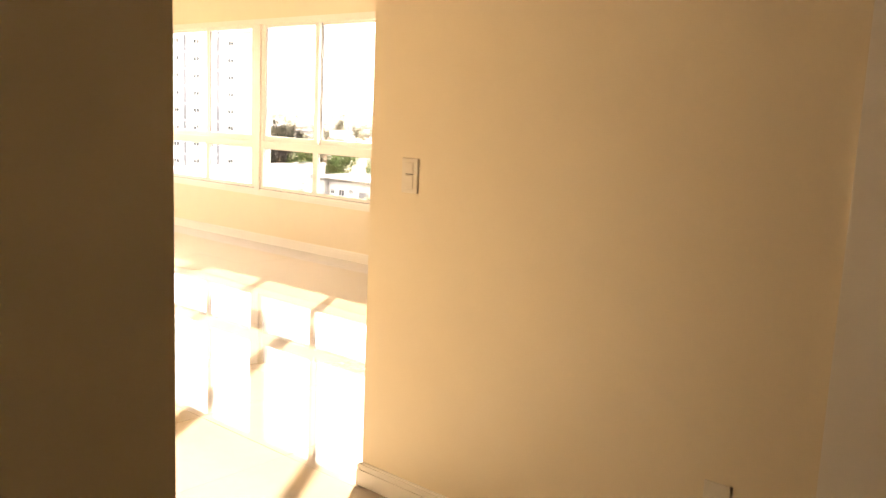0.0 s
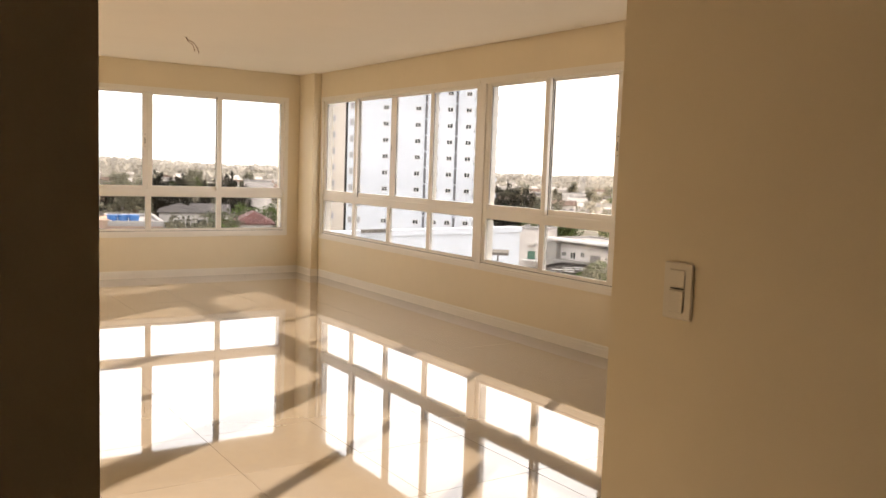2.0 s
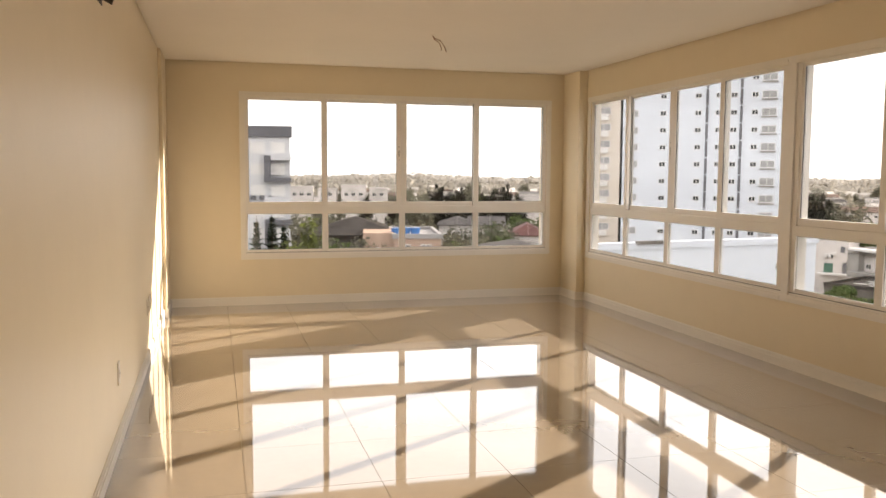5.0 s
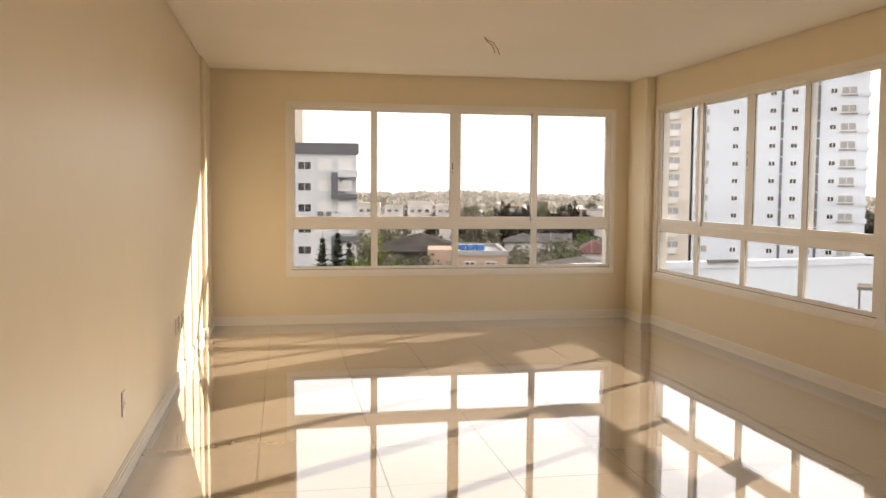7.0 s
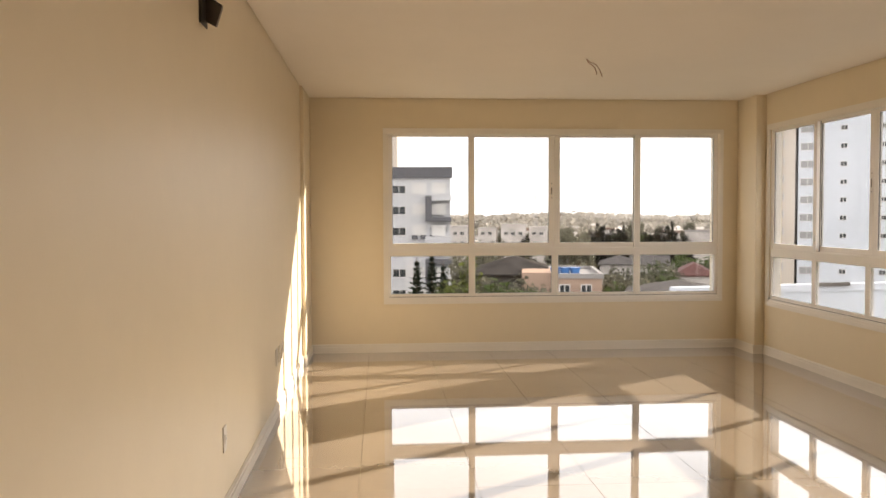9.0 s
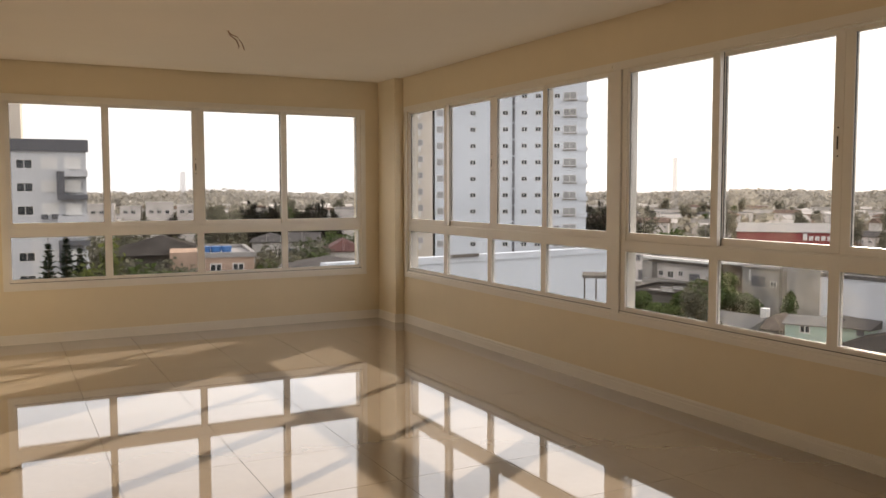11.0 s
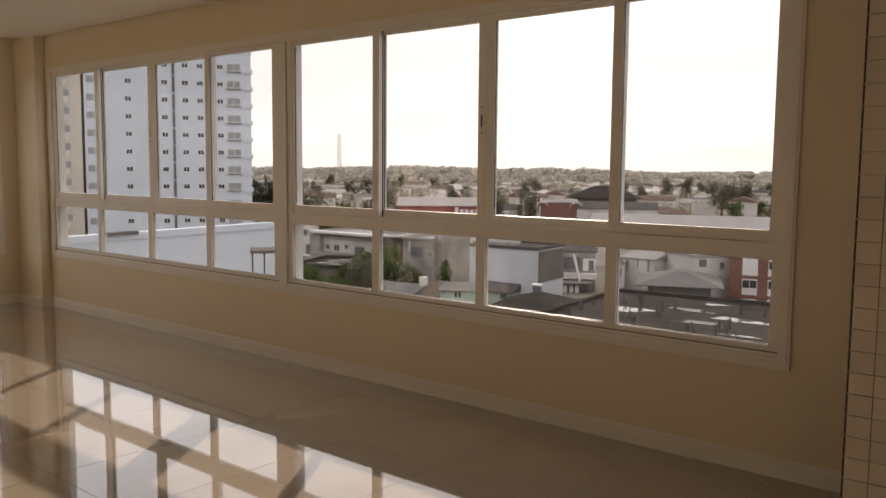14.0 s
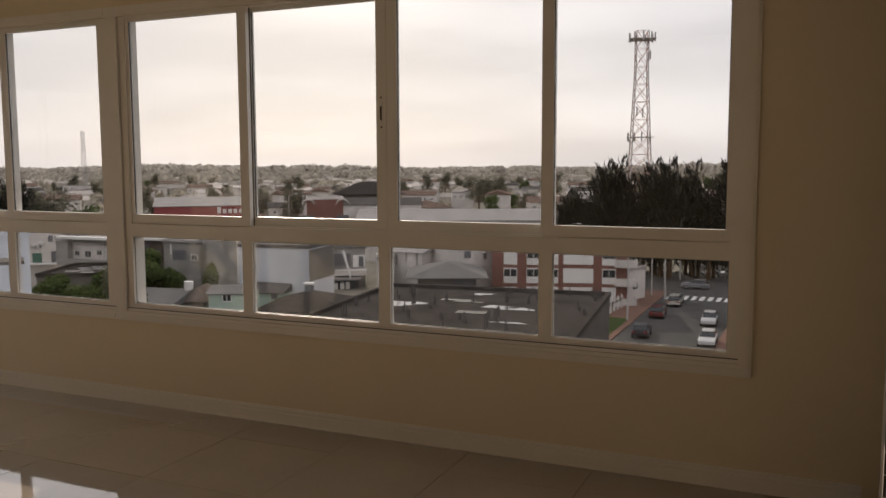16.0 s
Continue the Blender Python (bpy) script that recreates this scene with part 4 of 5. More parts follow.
for i, (x0, x1, tz) in enumerate(((18, 25, -2.5), (26.5, 32, -3.2), (33.5, 41, -2.0), (42, 47.5, -2.8))):
    b2 = building("white_flats_far", (x0, 250.5 - i * 1.2), (x1, 249.5 - i * 1.2), 10, tz, "low white flats far off", M_PLASTER)
    front_windows(b2, [0.8 + 2.2 * k for k in range(int((x1 - x0) / 2.3))], (10.0, 13.0), W_MED)


# ---- trees ----
def leaf_cloud(bm, centre, radii, n, size, r, up=0.0):
    for _ in range(n):
        d = Vector((r.gauss(0, 1), r.gauss(0, 1), r.gauss(0, 1))).normalized() * (r.random() ** 0.45)
        p = Vector(centre) + Vector((d.x * radii[0], d.y * radii[1], d.z * radii[2]))
        c = (d.normalized() + Vector((r.gauss(0, 0.45), r.gauss(0, 0.45), r.gauss(0, 0.45) + up))).normalized()
        b = c.cross(Vector((r.gauss(0, 1), r.gauss(0, 1), r.gauss(0, 1)))).normalized()
        s = size * r.uniform(0.6, 1.4)
        a = b.cross(c)
        k = [p + a * s, p + b * s * 0.6, p - a * s * 0.7, p - b * s * 0.6 + c * s * 0.3]
        bm.faces.new([bm.verts.new(q) for q in k])


def tree(name, h, spread, seed, leaf, label, n=1700, size=0.23):
    r = random.Random(seed)
    ob = thing(name, None, label, "tree", "trees")
    bm = bmesh.new()
    tube(bm, [(0, 0, 0), (0.1, 0.05, h * 0.3), (0.0, 0.1, h * 0.6)], h * 0.035, 7, h * 0.015)
    for k in range(5):
        a = k * 1.3 + r.random()
        tube(bm, [(0.05, 0.05, h * (0.3 + 0.05 * k)), (math.cos(a) * spread * 0.5, math.sin(a) * spread * 0.5, h * (0.5 + 0.06 * k))], h * 0.014, 5, h * 0.006)
    part("trunk", bm, M_BARK, ob)
    bm = bmesh.new()
    for k in range(9):
        a = k * 2.4 + r.random()
        q = r.uniform(0.2, 0.75) * spread
        leaf_cloud(bm, (math.cos(a) * q, math.sin(a) * q, h * r.uniform(0.45, 0.9)), (spread * 0.42, spread * 0.42, h * 0.17), n // 9, size, r)
    part("crown", bm, leaf, ob)
    return ob


def pine(name, h, seed, label):
    """A tiered pine: a straight trunk and whorls of drooping branches."""
    r = random.Random(seed)
    ob = thing(name, None, label, "tree", "pines")
    bm = bmesh.new()
    tube(bm, [(0, 0, 0), (0, 0, h)], h * 0.018, 7, 0.02)
    part("trunk", bm, M_BARK, ob)
    bm = bmesh.new()
    tiers = 27
    for i in range(tiers):
        z = h * (0.14 + 0.84 * i / tiers)
        L = h * 0.1 * (1 - i / tiers) ** 0.7 + 0.15
        for k in range(7):
            a = k * 2 * math.pi / 7 + i * 0.4 + r.uniform(-0.1, 0.1)
            d = Vector((math.cos(a), math.sin(a), 0))
            s = Vector((-d.y, d.x, 0))
            for j in range(7):
                p = Vector((0, 0, z)) + d * L * (j + 0.6) / 6 + Vector((0, 0, L * 0.22 * (j / 6) ** 2 - 0.05 * L))
                w = L * 0.32
                bm.faces.new([bm.verts.new(q) for q in (p - s * w, p + d * L * 0.14 + Vector((0, 0, 0.1 * L)), p + s * w, p - d * L * 0.1 - Vector((0, 0, 0.12 * L)))])
    for k in range(900):
        q = r.random()
        z = h * (0.1 + 0.86 * q)
        w = h * 0.075 * (1 - q) ** 0.7 * r.random() ** 0.5 + 0.06
        a = r.uniform(0, 2 * math.pi)
        p = Vector((math.cos(a) * w, math.sin(a) * w, z))
        d = Vector((math.cos(a), math.sin(a), r.uniform(-0.1, 0.5))) * 0.22
        s = Vector((-math.sin(a), math.cos(a), r.uniform(-0.5, 0.5))) * 0.16
        bm.faces.new([bm.verts.new(v) for v in (p - s, p + d, p + s, p - d)])
    part("crown", bm, M_LEAFD, ob)
    return ob


def feather_tree(name, h, spread, seed, label):
    """A dark casuarina with feathery sprays that sweep up and to one side."""
    r = random.Random(seed)
    ob = thing(name, None, label, "tree", "dark trees")
    bm = bmesh.new()
    tube(bm, [(0, 0, 0), (0.2, 0, h * 0.5), (0, 0.1, h * 0.85)], h * 0.025, 6, h * 0.006)
    part("trunk", bm, M_BARK, ob)
    bm = bmesh.new()
    for k in range(26):
        q = k / 25
        a = k * 2.4 + r.uniform(-0.3, 0.3)
        lean = Vector((math.cos(a), math.sin(a), 0)) * spread * (1.0 - 0.8 * q) * r.uniform(0.6, 1.15)
        foot = Vector((0, 0, h * (0.05 + 0.55 * q)))
        tip = foot + lean + Vector((0, 0.5, h * (0.24 + 0.16 * r.random())))
        for i in range(85):
            u = r.random() ** 0.7
            fat = (1.15 - u) * spread * 0.3
            p = foot.lerp(tip, u) + Vector((r.gauss(0, fat), r.gauss(0, fat), r.gauss(0, fat * 0.7)))
            d = ((tip - foot).normalized() + Vector((r.gauss(0, 0.35), r.gauss(0, 0.35), r.gauss(0, 0.3)))).normalized()
            s = d.orthogonal().normalized() * 0.11 + d.cross(d.orthogonal()).normalized() * r.uniform(-0.12, 0.12)
            L = r.uniform(0.5, 1.2)
            p.z = max(p.z, 0.3)
            bm.faces.new([bm.verts.new(v) for v in (p - s, p + s, p + s * 0.3 + d * L, p - s * 0.2 + d * L * 0.9)])
    part("crown", bm, M_CASU, ob)
    return ob


def at(ob, x, y, z=GZ, s=1.0, turn=0.0):
    ob.matrix_basis = pose(x, y, z, 0, 0, turn)
    ob.scale = (s, s, s)
    return ob


# the tree in the yard below, and the pines and hedge trees to the north
at(tree("yard_tree", 8.0, 4.6, 11, M_LEAF, "bushy green tree in a back yard", 9000, 0.27), 79.8, 73.1)
at(tree("yard_tree", 7.0, 3.6, 12, M_LEAF, "low green tree between back yards", 6000, 0.27), 74.9, 72.3)
at(tree("yard_tree", 7.1, 3.6, 17, M_LEAF, "low green tree between back yards", 6000, 0.27), 79.3, 69.3)
at(tree("yard_tree", 6.7, 3.2, 18, M_LEAF, "rounded green shrub in a back yard", 4000, 0.27), 66.5, 73.3)
at(tree("yard_tree", 6.3, 4.4, 19, M_LEAF, "broad green shrub in a back yard", 6000, 0.27), 66.9, 67.5)
at(tree("yard_tree", 7.0, 1.2, 20, M_LEAF, "slim bush against the concrete wall", 900, 0.27), 82.2, 63.0)
p0 = at(pine("pine_tree", 15.6, 3, "tall dark tiered pine before the white flats"), -0.3, 70.9)
copy_thing(p0, pose(1.15, 71.3, GZ, 0, 0, 40) @ Matrix.Scale(1.03, 4))
copy_thing(p0, pose(2.2, 70.6, GZ, 0, 0, 80) @ Matrix.Scale(0.97, 4))
at(tree("hedge_tree", 14.2, 2.4, 21, material("yellow_green_foliage", (0.12, 0.14, 0.035), 0.8, vary=0.3, scale=0.6, island=0.25, leaf=0.5), "bright yellow-green leafy tree", 1500, 0.27), 3.15, 66.2, s=1.06)
protos = [tree("town_tree", 8.5, 3.0, 31, M_LEAF, "round leafy tree among the houses"),
          tree("town_tree", 10.5, 3.4, 32, M_LEAFT, "dark leafy tree among the houses"),
          tree("town_tree", 7.0, 3.4, 33, M_LEAFT, "broad leafy tree among the houses"),
          feather_tree("casuarina", 16.5, 4.2, 34, "dark feathery casuarina tree")]
spots = [(8.0, 69.0), (21, 73), (24, 67), (27.5, 66), (23, 78), (28, 92), (33, 95), (20, 90), (25.5, 101), (37, 103), (41, 108), (16, 95), (10, 96), (44, 118), (9.0, 72.5), (19.5, 66)]
for i, ob in enumerate(protos):
    at(ob, *((8.0, 80.5), (15.2, 82.0), (22.5, 84.0), (140.5, 30.5))[i], s=1.0)
for x, y, k, sc in ((6.3, 66.5, 1, 1.28), (8.2, 67.0, 0, 1.55), (9.6, 66.0, 1, 1.2), (18.6, 72.0, 1, 1.25), (20.5, 71.0, 0, 1.45), (22.5, 74.5, 1, 1.2), (25.5, 77.0, 0, 1.5), (27.6, 80.0, 1, 1.3),
                    (24.0, 88.0, 1, 1.15), (29.5, 97.0, 1, 1.2), (34.5, 100.0, 0, 1.5), (17.0, 84.0, 1, 1.3), (12.0, 86.0, 1, 1.35), (6.5, 88.0, 1, 1.35), (64.0, 60.0, 1, 0.9)):
    copy_thing(protos[k], pose(x, y, GZ, 0, 0, x * 53) @ Matrix.Scale(sc, 4))
for i, (x, y) in enumerate(spots):
    copy_thing(protos[i % 3], pose(x, y, GZ, 0, 0, i * 77) @ Matrix.Scale(1.0 + 0.12 * (i % 3), 4))
# row of dark casuarinas by the mast
rnd = random.Random(8)
for i in range(22):
    u = i / 21
    copy_thing(protos[3], pose(141.5 + 4.5 * u + rnd.uniform(-3, 5), 31.5 - 30.0 * u + rnd.uniform(-1, 1), GZ, 0, 0, rnd.uniform(-25, 25)) @ Matrix.Scale(rnd.uniform(0.74, 1.3) * (0.8 if i < 4 else 1.0), 4))
for x, y, s in ((52.5, 212, 0.95), (55, 214, 1.05), (58, 213, 0.95), (61, 212, 1.0), (67, 211, 0.9), (70, 209, 1.0), (73, 208, 1.05), (76, 207, 0.9), (97, 122, 1.02), (99, 120.5, 1.08), (101.5, 119, 1.0), (104, 117, 0.85), (35, 214, 0.85), (43, 215, 0.8)):
    copy_thing(protos[3], pose(x, y, GZ, 0, 0, x * 31) @ Matrix.Scale(s, 4))

# ---- town houses and trees in the distance, in loose rows ----
def house_proto(seed, w, d, h, wall, roof, style):
    ob = building("town_house", (0, 0), (w, 0), d, GZ + h, "small distant town house with pitched roof", wall, style, roof, rise=1.5, over=0.4)
    me = W_SMALL
    k = 0.8
    while k < w - 1.4:
        shared("window", me, ob, pose(k, -0.01, h - 1.9))
        k += 2.4
    return tagged(ob, group="town houses")


houses = [house_proto(1, 8, 7, 5.5, M_PLASTER, M_ROOFT, "hip"), house_proto(2, 10, 7, 6.5, M_PLASTER, M_ROOFG, "ridge_x"),
          house_proto(3, 7, 9, 5.0, M_PINK, M_ROOFT, "ridge_y"), house_proto(4, 9, 8, 7.5, M_PLASTER, M_ROOFL, "flat"),
          house_proto(5, 11, 8, 5.5, M_GREYW, M_ROOFD, "hip"), house_proto(6, 12, 9, 8.5, M_PLASTER, M_ROOFT, "ridge_x")]
taken = [(52, 95, 16), (62, 108, 14), (45, 78, 12), (70, 128, 16), (92, 106, 11), (88, 90, 11), (90, 81, 11), (88, 72, 11), (91, 69, 11), (106, 78, 11), (75, 80, 11), (90, 59, 11), (111, 62, 11), (106, 47, 11), (115, 44, 11), (104, 49, 11), (108, 36, 11), (95, 35, 11), (70, 63, 11), (74, 58, 11), (72, 52, 11), (87, 58, 11), (76, 45, 11), (75, 118, 22), (28, 45, 18), (60, 50, 14), (85, 30, 18), (52, 28, 18), (110, 22, 14), (145, 108, 26), (158, 60, 34), (160, 88, 14), (0, 115, 18), (15, 72, 12), (30, 106, 9), (37, 114, 8), (143, 15, 22), (90, 8, 16), (120, 8, 16), (150, 8, 16), (32, 85, 8), (22, 62, 8), (32, 250, 18), (200, 105, 14), (65, 62, 10)]
rnd = random.Random(77)
made, placed = 0, []
for ob in houses:
    ob.matrix_basis = pose(-60 - 14 * houses.index(ob), 150, GZ)
for tries in range(2600):
    if made >= 270:
        break
    az = radians(rnd.uniform(-4, 94))
    dist = 88 + 520 * rnd.random() ** 1.25
    x, y = -3.7 + dist * math.sin(az), -8.7 + dist * math.cos(az)
    if any((x - a) ** 2 + (y - b) ** 2 < (c + 6) ** 2 for a, b, c in taken):
        continue
    if any((x - a) ** 2 + (y - b) ** 2 < 13.5 ** 2 for a, b in placed):
        continue
    placed.append((x, y))
    copy_thing(houses[rnd.randrange(6)], pose(x, y, GZ, 0, 0, -math.degrees(az) + rnd.choice((0, 90, -30, 25)) + rnd.uniform(-8, 8)))
    made += 1
rnd = random.Random(99)
made = 0
for tries in range(2600):
    if made >= 260:
        break
    az = radians(rnd.uniform(-4, 94))
    dist = 95 + 560 * rnd.random() ** 1.2
    x, y = -3.7 + dist * math.sin(az), -8.7 + dist * math.cos(az)
    if any((x - a) ** 2 + (y - b) ** 2 < c ** 2 for a, b, c in taken + [(-4, 91, 12)]) or any((x - a) ** 2 + (y - b) ** 2 < 6.5 ** 2 for a, b in placed):
        continue
    copy_thing(protos[rnd.choice((0, 1, 1, 2, 1))], pose(x, y, GZ, 0, 0, rnd.uniform(0, 360)) @ Matrix.Scale(rnd.uniform(0.9, 1.45), 4))
    made += 1


def woods(name, r0, r1, n, hmin, hmax, size, mat, seed, label):
    """Far woods: a great many small leaf faces in overlapping uneven crowns."""
    g = np.random.default_rng(seed)
    az = np.radians(g.uniform(-14, 104, n))
    d = g.uniform(r0, r1, n)
    hh = g.uniform(hmin, hmax, n) * (1 + 0.22 * np.sin(az * 9) + 0.15 * np.sin(az * 31 + 1))
    w = g.uniform(4, 9, n) * (d / 600) ** 0.7
    m = 34
    dirs = g.normal(size=(n, m, 3))
    dirs /= np.linalg.norm(dirs, axis=2, keepdims=True)
    dirs *= g.uniform(0.3, 1.0, (n, m, 1)) ** 0.5
    c = np.stack([d * np.sin(az), d * np.cos(az), GZ + hh * 0.55], 1)[:, None, :] + dirs * np.stack([w, w, hh * 0.45], 1)[:, None, :]
    c = c.reshape(-1, 3)
    face = dirs.reshape(-1, 3) + g.normal(size=c.shape) * 0.25
    a = np.cross(face, g.normal(size=c.shape))
    a /= np.linalg.norm(a, axis=1, keepdims=True)
    b = np.cross(a, face)
    b /= np.linalg.norm(b, axis=1, keepdims=True)
    sz = (size * g.uniform(0.6, 1.5, len(c)) * np.repeat((d / r0) ** 0.6, m))[:, None]
    v = np.stack([c - a * sz, c + b * sz * 0.8, c + a * sz, c - b * sz * 0.8], 1).reshape(-1, 3)
    me = bpy.data.meshes.new(name)
    me.from_pydata(v.tolist(), [], np.arange(len(v)).reshape(-1, 4).tolist())
    me.materials.append(mat)
    return tagged(new(name, me), label, "woods", kind="stuff")


# three bands, each in a paler colour that stands in for haze
woods("near_woods", 330, 760, 520, 5, 9, 1.2, M_FAR, 3, "brown-green trees at the edge of town, colour paled for haze")
woods("far_woods", 760, 1300, 800, 8, 14, 2.0, M_FARM, 4, "brown-grey woods towards the horizon, haze put into their colour")
woods("horizon_woods", 1500, 2400, 1100, 14, 20, 3.6, M_FARR, 5, "wooded ridge on the horizon, its colour paled most for haze")


def far_houses(n, r0, r1, seed):
    """Hundreds of small gabled houses beyond the town, past counting."""
    r = random.Random(seed)
    vs, fs = [], []
    for _ in range(n):
        az, d = radians(r.uniform(-10, 100)), r0 + (r1 - r0) * r.random()
        w, l, h = r.uniform(3, 5), r.uniform(4, 9), r.uniform(3, 6.5)
        m = pose(d * math.sin(az), d * math.cos(az), GZ, 0, 0, -math.degrees(az) + r.choice((0, 90, 30)))
        k = len(vs)
        for p in ((-l, -w, 0), (l, -w, 0), (l, w, 0), (-l, w, 0), (-l, -w, h), (l, -w, h), (l, w, h), (-l, w, h), (-l, 0, h + 1.8), (l, 0, h + 1.8)):
            vs.append(tuple(m @ Vector(p)))
        for f in ((0, 1, 5, 4), (1, 2, 6, 9, 5), (2, 3, 7, 6), (3, 0, 4, 8, 7), (4, 5, 9, 8), (6, 7, 8, 9)):
            fs.append(tuple(k + q for q in f))
    me = bpy.data.meshes.new("far_houses")
    me.from_pydata(vs, [], fs)
    me.materials.append(M_FARH)
    return tagged(new("far_houses", me), "hundreds of pale low houses beyond the town", "houses", kind="stuff")


far_houses(620, 380, 1150, 12)


# ---- masts, poles ----
def lattice(name, x, y, height, base, top, label, panels=0, mat=M_STEEL, legs=0.16):
    ob = thing(name, pose(x, y, GZ, 0, 0, 20), label, "mast")
    n = max(6, int(height / 4.2))
    cs = lambda t: base + (top - base) * min(1.0, t * 1.25)
    for sx, sy in ((1, 1), (1, -1), (-1, -1), (-1, 1)):
        bm = bmesh.new()
        tube(bm, [(sx * cs(i / n), sy * cs(i / n), height * i / n) for i in range(n + 1)], legs, 5, legs * 0.7)
        part("leg", bm, mat, ob)
    bm = bmesh.new()
    for i in range(n):
        a, b = cs(i / n), cs((i + 1) / n)
        z0, z1 = height * i / n, height * (i + 1) / n
        c = ((1, 1), (1, -1), (-1, -1), (-1, 1))
        for k in range(4):
            p, q = c[k], c[(k + 1) % 4]
            tube(bm, [(p[0] * a, p[1] * a, z0), (q[0] * b, q[1] * b, z1)], legs * 0.45, 4)
            tube(bm, [(q[0] * a, q[1] * a, z0), (p[0] * b, p[1] * b, z1)], legs * 0.45, 4)
            tube(bm, [(p[0] * b, p[1] * b, z1), (q[0] * b, q[1] * b, z1)], legs * 0.45, 4)
    part("bracing", bm, M_RUST if panels else mat, ob, "rust-red and grey cross bracing" if panels else "")
    r = random.Random(2)
    for k in range(panels):
        a = k * 2 * math.pi / 9 + 0.3
        z = height - 1.5 if k < 9 else (height * 0.50 if k < 15 else height * r.uniform(0.6, 0.9))
        rr = top + 1.7 if k < 15 else top + 0.6
        part("antenna", boxes((rr * math.cos(a) - 0.17, rr * math.cos(a) + 0.17, rr * math.sin(a) - 0.17, rr * math.sin(a) + 0.17, z - 1.1, z + 1.1)), M_STEEL, ob)
    for z in ((height - 2.0, height * 0.5) if panels else ()):
        part("platform", boxes((-top - 1.6, top + 1.6, -top - 1.6, top + 1.6, z - 0.1, z)), M_STEEL, ob)
    return ob


lattice("radio_mast", 212.4, 33.6, 52.4, 3.3, 1.5, "tall lattice phone mast with antenna panels", 19)
lattice("radio_mast", 415, 440, 42.5, 1.6, 0.9, "slender lattice mast on the horizon", 0, M_STEEL, 0.12)
lattice("radio_mast", 90, 495, 31, 1.6, 0.9, "slender lattice mast on the horizon", 0, M_STEEL, 0.12)
for x, y, hh in ((118, 11.6, 9), (100, 13.2, 9), (141, 12.8, 10), (160, 100, 13), (166, 108, 12), (130, 125, 12), (20.5, 98, 10), (133, 30, 9), (121, 14.0, 9)):
    ob = thing("street_lamp", pose(x, y, GZ), "grey street lamp post with arm", "lamp post", "street lamps")
    bm = bmesh.new()
    tube(bm, [(0, 0, 0), (0, 0, hh)], 0.13, 6, 0.09)
    part("pole", bm, M_STEEL, ob)
    bm = bmesh.new()
    tube(bm, [(0, 0, hh), (0.4, -0.8, hh + 0.5), (0.6, -1.6, hh + 0.6)], 0.06, 5)
    part("arm", bm, M_STEEL, ob)
    part("lamp_head", boxes((0.45, 0.75, -2.1, -1.5, hh + 0.52, hh + 0.66)), M_SHUTTER, ob)


# ---- parked cars ----
def car(x, y, turn, colour, label, long_=4.2):
    ob = thing("car", pose(x, y, GZ + 0.06, 0, 0, turn), label, "car", "parked cars")
    paint = material("car_paint_" + label.split()[0], colour, 0.3, vary=0.04, coat=0.5)
    hw, L = 0.86, long_ / 2
    prof = [(-L, 0.35), (-L + 0.05, 0.85), (-L + 0.9, 0.98), (L - 0.35, 0.95), (L, 0.75), (L, 0.35)]
    bm = bmesh.new()
    s0 = [bm.verts.new((px, -hw, pz)) for px, pz in prof]
    s1 = [bm.verts.new((px, hw, pz)) for px, pz in prof]
    bm.faces.new(s0)
    bm.faces.new(s1[::-1])
    for i in range(6):
        bm.faces.new((s0[i], s0[(i + 1) % 6], s1[(i + 1) % 6], s1[i]))
    body = part("body", bm, paint, ob, bevel=0.05)
    low_, up_ = [(-L + 0.15, 0.95), (L - 1.25, 0.95)], [(-L + 0.5, 1.46), (L - 1.95, 1.46)]
    bm = bmesh.new()
    v = []
    for (px, pz), w in zip(low_ + up_[::-1], (hw - 0.06, hw - 0.06, hw - 0.2, hw - 0.2)):
        v.append((bm.verts.new((px, -w, pz)), bm.verts.new((px, w, pz))))
    for i in range(4):
        j = (i + 1) % 4
        bm.faces.new((v[i][0], v[j][0], v[j][1], v[i][1]))
    bm.faces.new([q[0] for q in v][::-1])
    bm.faces.new([q[1] for q in v])
    cabin = part("cabin", bm, M_WINDOW, ob, "dark glazed cabin")
    part("car_roof", boxes((-L + 0.5, L - 1.95, -hw + 0.22, hw - 0.22, 1.455, 1.49)), paint, cabin, bevel=0.015)
    for wx in (-L + 0.75, L - 0.8):
        for wy in (-hw, hw):
            bm = bmesh.new()
            tube(bm, [(wx, wy - 0.1, 0.31), (wx, wy + 0.1, 0.31)], 0.31, 16)
            wl = part("wheel", bm, M_TYRE, ob)
            bm = bmesh.new()
            s = 0.11 if wy > 0 else -0.11
            tube(bm, [(wx, wy + s * 0.9, 0.31), (wx, wy + s * 1.05, 0.31)], 0.19, 10)
            part("rim", bm, M_RIM, wl)
    for wy in (-hw + 0.2, hw - 0.2):
        part("tail_light", boxes((-L - 0.02, -L + 0.04, wy - 0.14, wy + 0.14, 0.68, 0.85)), M_LAMP, ob)
        part("headlight", boxes((L - 0.08, L + 0.015, wy - 0.16, wy + 0.16, 0.62, 0.76)), M_HEAD, ob)
    return ob


car(91.5, 9.8, 3, (0.03, 0.03, 0.035), "black hatchback parked at the kerb")
car(104.5, 10.2, 2, (0.10, 0.015, 0.015), "maroon sedan parked at the kerb")
car(114.7, 9.6, 2, (0.42, 0.40, 0.36), "beige pickup parked near the crossing", 5.0)
car(101.6, 3.6, 182, (0.55, 0.55, 0.55), "silver sedan driving lane side parked")
car(89.5, 2.4, 182, (0.62, 0.62, 0.60), "white hatchback at the far kerb")
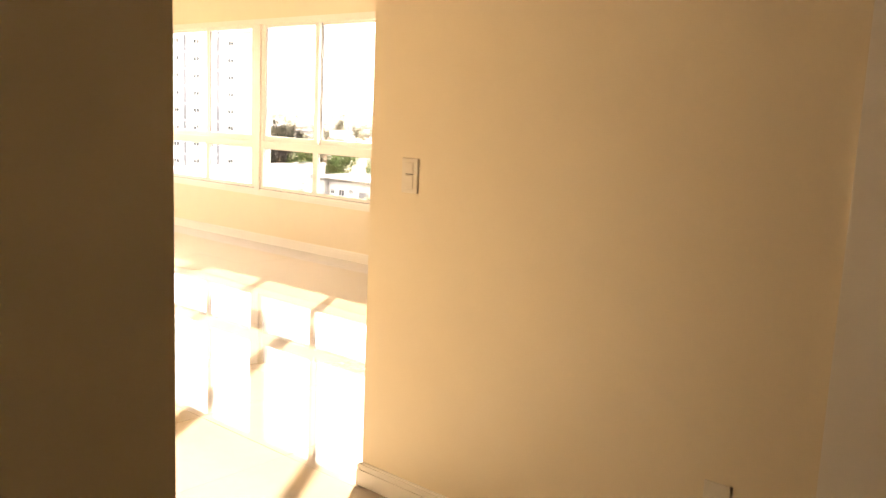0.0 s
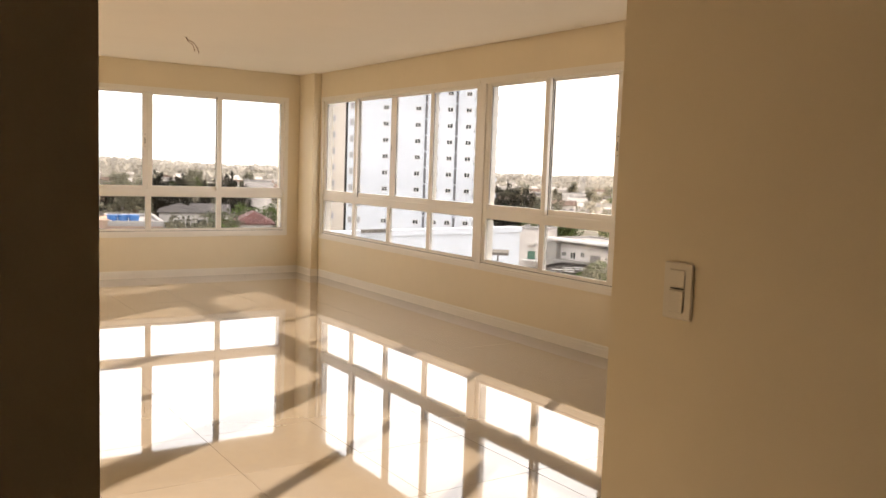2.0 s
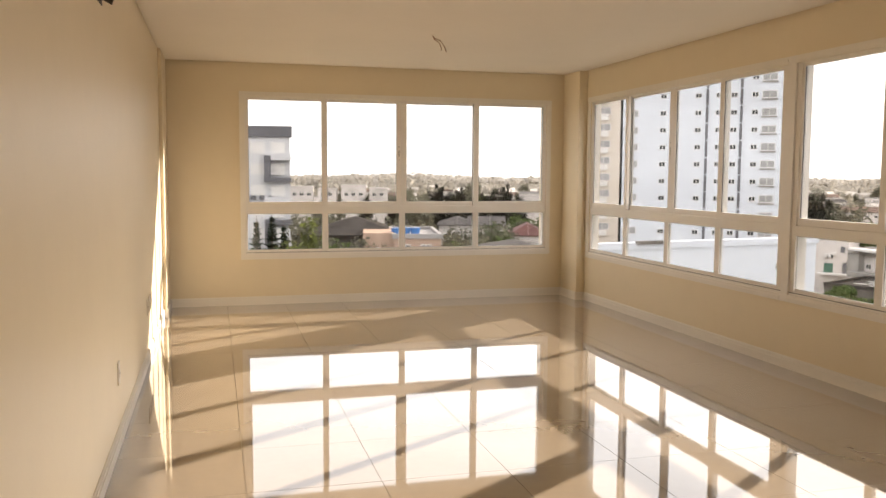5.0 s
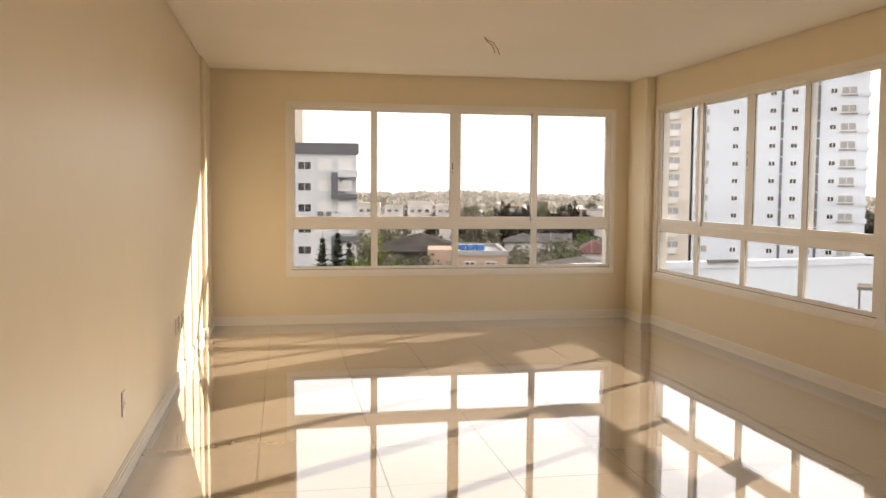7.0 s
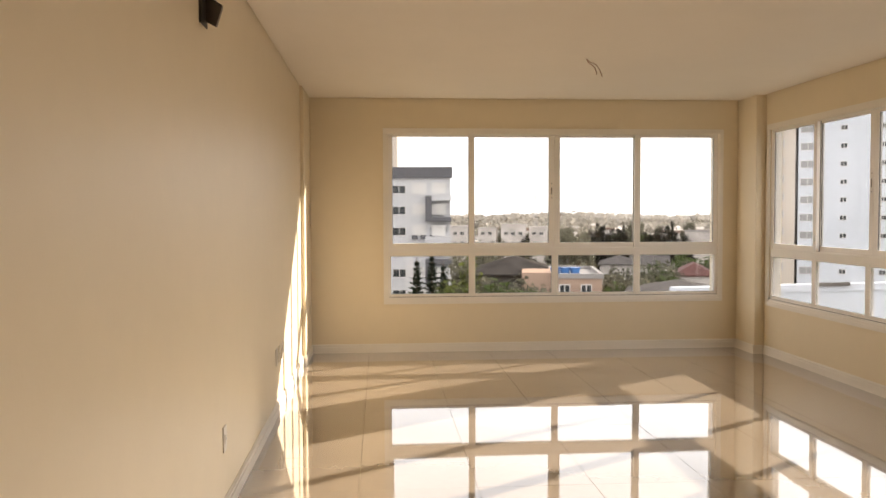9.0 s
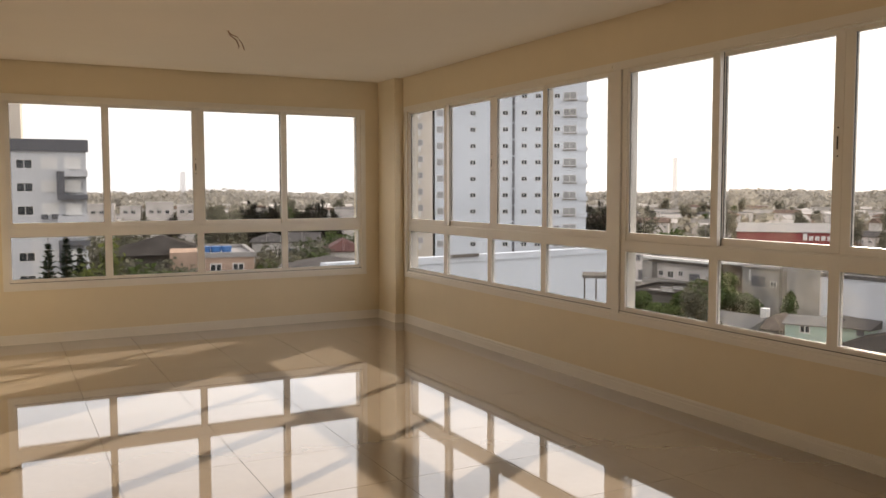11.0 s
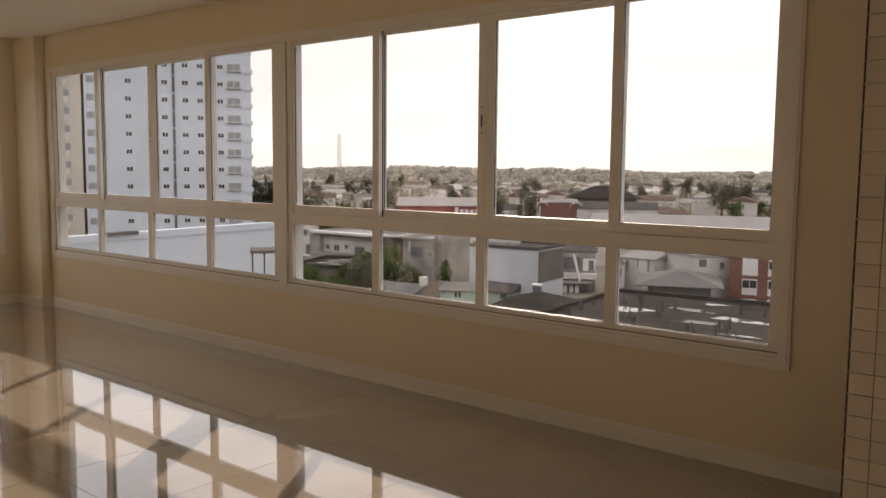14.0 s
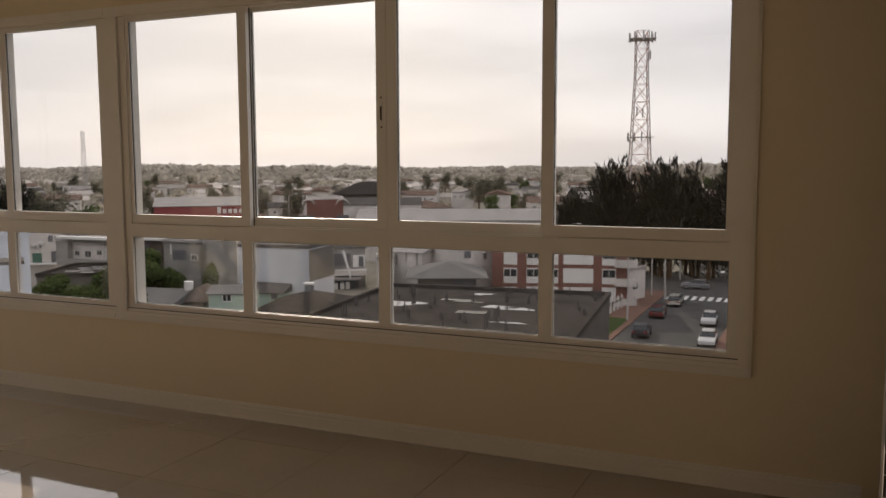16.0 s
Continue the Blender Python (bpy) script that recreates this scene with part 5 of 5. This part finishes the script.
car(131.0, 9.0, 92, (0.25, 0.25, 0.27), "grey sedan beyond the crossing")

# ---- floor tiles: one piece each, joints recessed ----
P = 0.622
TX, TY = -2.045, -4.41
J = 0.0012
rnd = random.Random(4)
full = boxes((J, P - J, J, P - J, -0.0085, 0.0))
full_mesh = mesh_from(full, "tile", M_TILE)
for i in range(-9, 5):
    for j in range(-14, 9):
        x0, y0 = TX + i * P, TY + j * P
        cx0, cx1 = max(x0 + J, -7.2), min(x0 + P - J, XE + 0.02)
        cy0, cy1 = max(y0 + J, YS), min(y0 + P - J, 0.02)
        if cx1 - cx0 < 0.01 or cy1 - cy0 < 0.01:
            continue
        if cx1 < XW - T and cy0 > DY + T:
            continue
        tilt = (rnd.gauss(0, 0.00035), rnd.gauss(0, 0.00035))
        ob = new("tile", full_mesh if (cx1 - cx0 > P - 3 * J and cy1 - cy0 > P - 3 * J) else
                 mesh_from(boxes((cx0 - x0, cx1 - x0, cy0 - y0, cy1 - y0, -0.0085, 0.0)), "tile", M_TILE))
        ob.parent = floor
        ob.matrix_basis = pose(x0, y0, 0, math.degrees(tilt[0]), math.degrees(tilt[1]), 0)

# ---- tiled kitchen pillar: glazed tiles on its west face, an open joint along its edge ----
SW, SZ = 0.078, 0.0735
PX, PY = -0.75, -8.03
clad = tagged(part("pillar_tiled", boxes((PX + 0.009, PX + 0.16, PY - 1.1, PY, 0, 2.70)), M_GROUTL), "kitchen pillar clad in cream glazed tiles", "pillar", kind="structure")
tile_me = mesh_from(boxes((0.0, 0.012, -SW + 0.0025, 0, 0.0025, SZ)), "wall_tile", M_WTILE)
rest = bmesh.new()
for c in range(14):
    for r_ in range(35):
        y = PY - 0.008 - c * SW
        if c < 8:
            shared("wall_tile", tile_me, clad, pose(PX, y, r_ * SZ))
        else:
            box(rest, PX, PX + 0.012, y - SW + 0.0025, y, r_ * SZ + 0.0025, (r_ + 1) * SZ)
part("wall_tiles_far", rest, M_WTILE, clad, kind="stuff")
part("open_joint", boxes((PX + 0.004, PX + 0.012, PY - 0.008, PY, 0, 2.62)), M_DARK, clad, "dark open joint at the tile edge")
for r_ in range(35):
    part("spacer", boxes((PX + 0.001, PX + 0.004, PY - 0.008, PY, r_ * SZ, r_ * SZ + 0.003)), M_WTILE, clad)
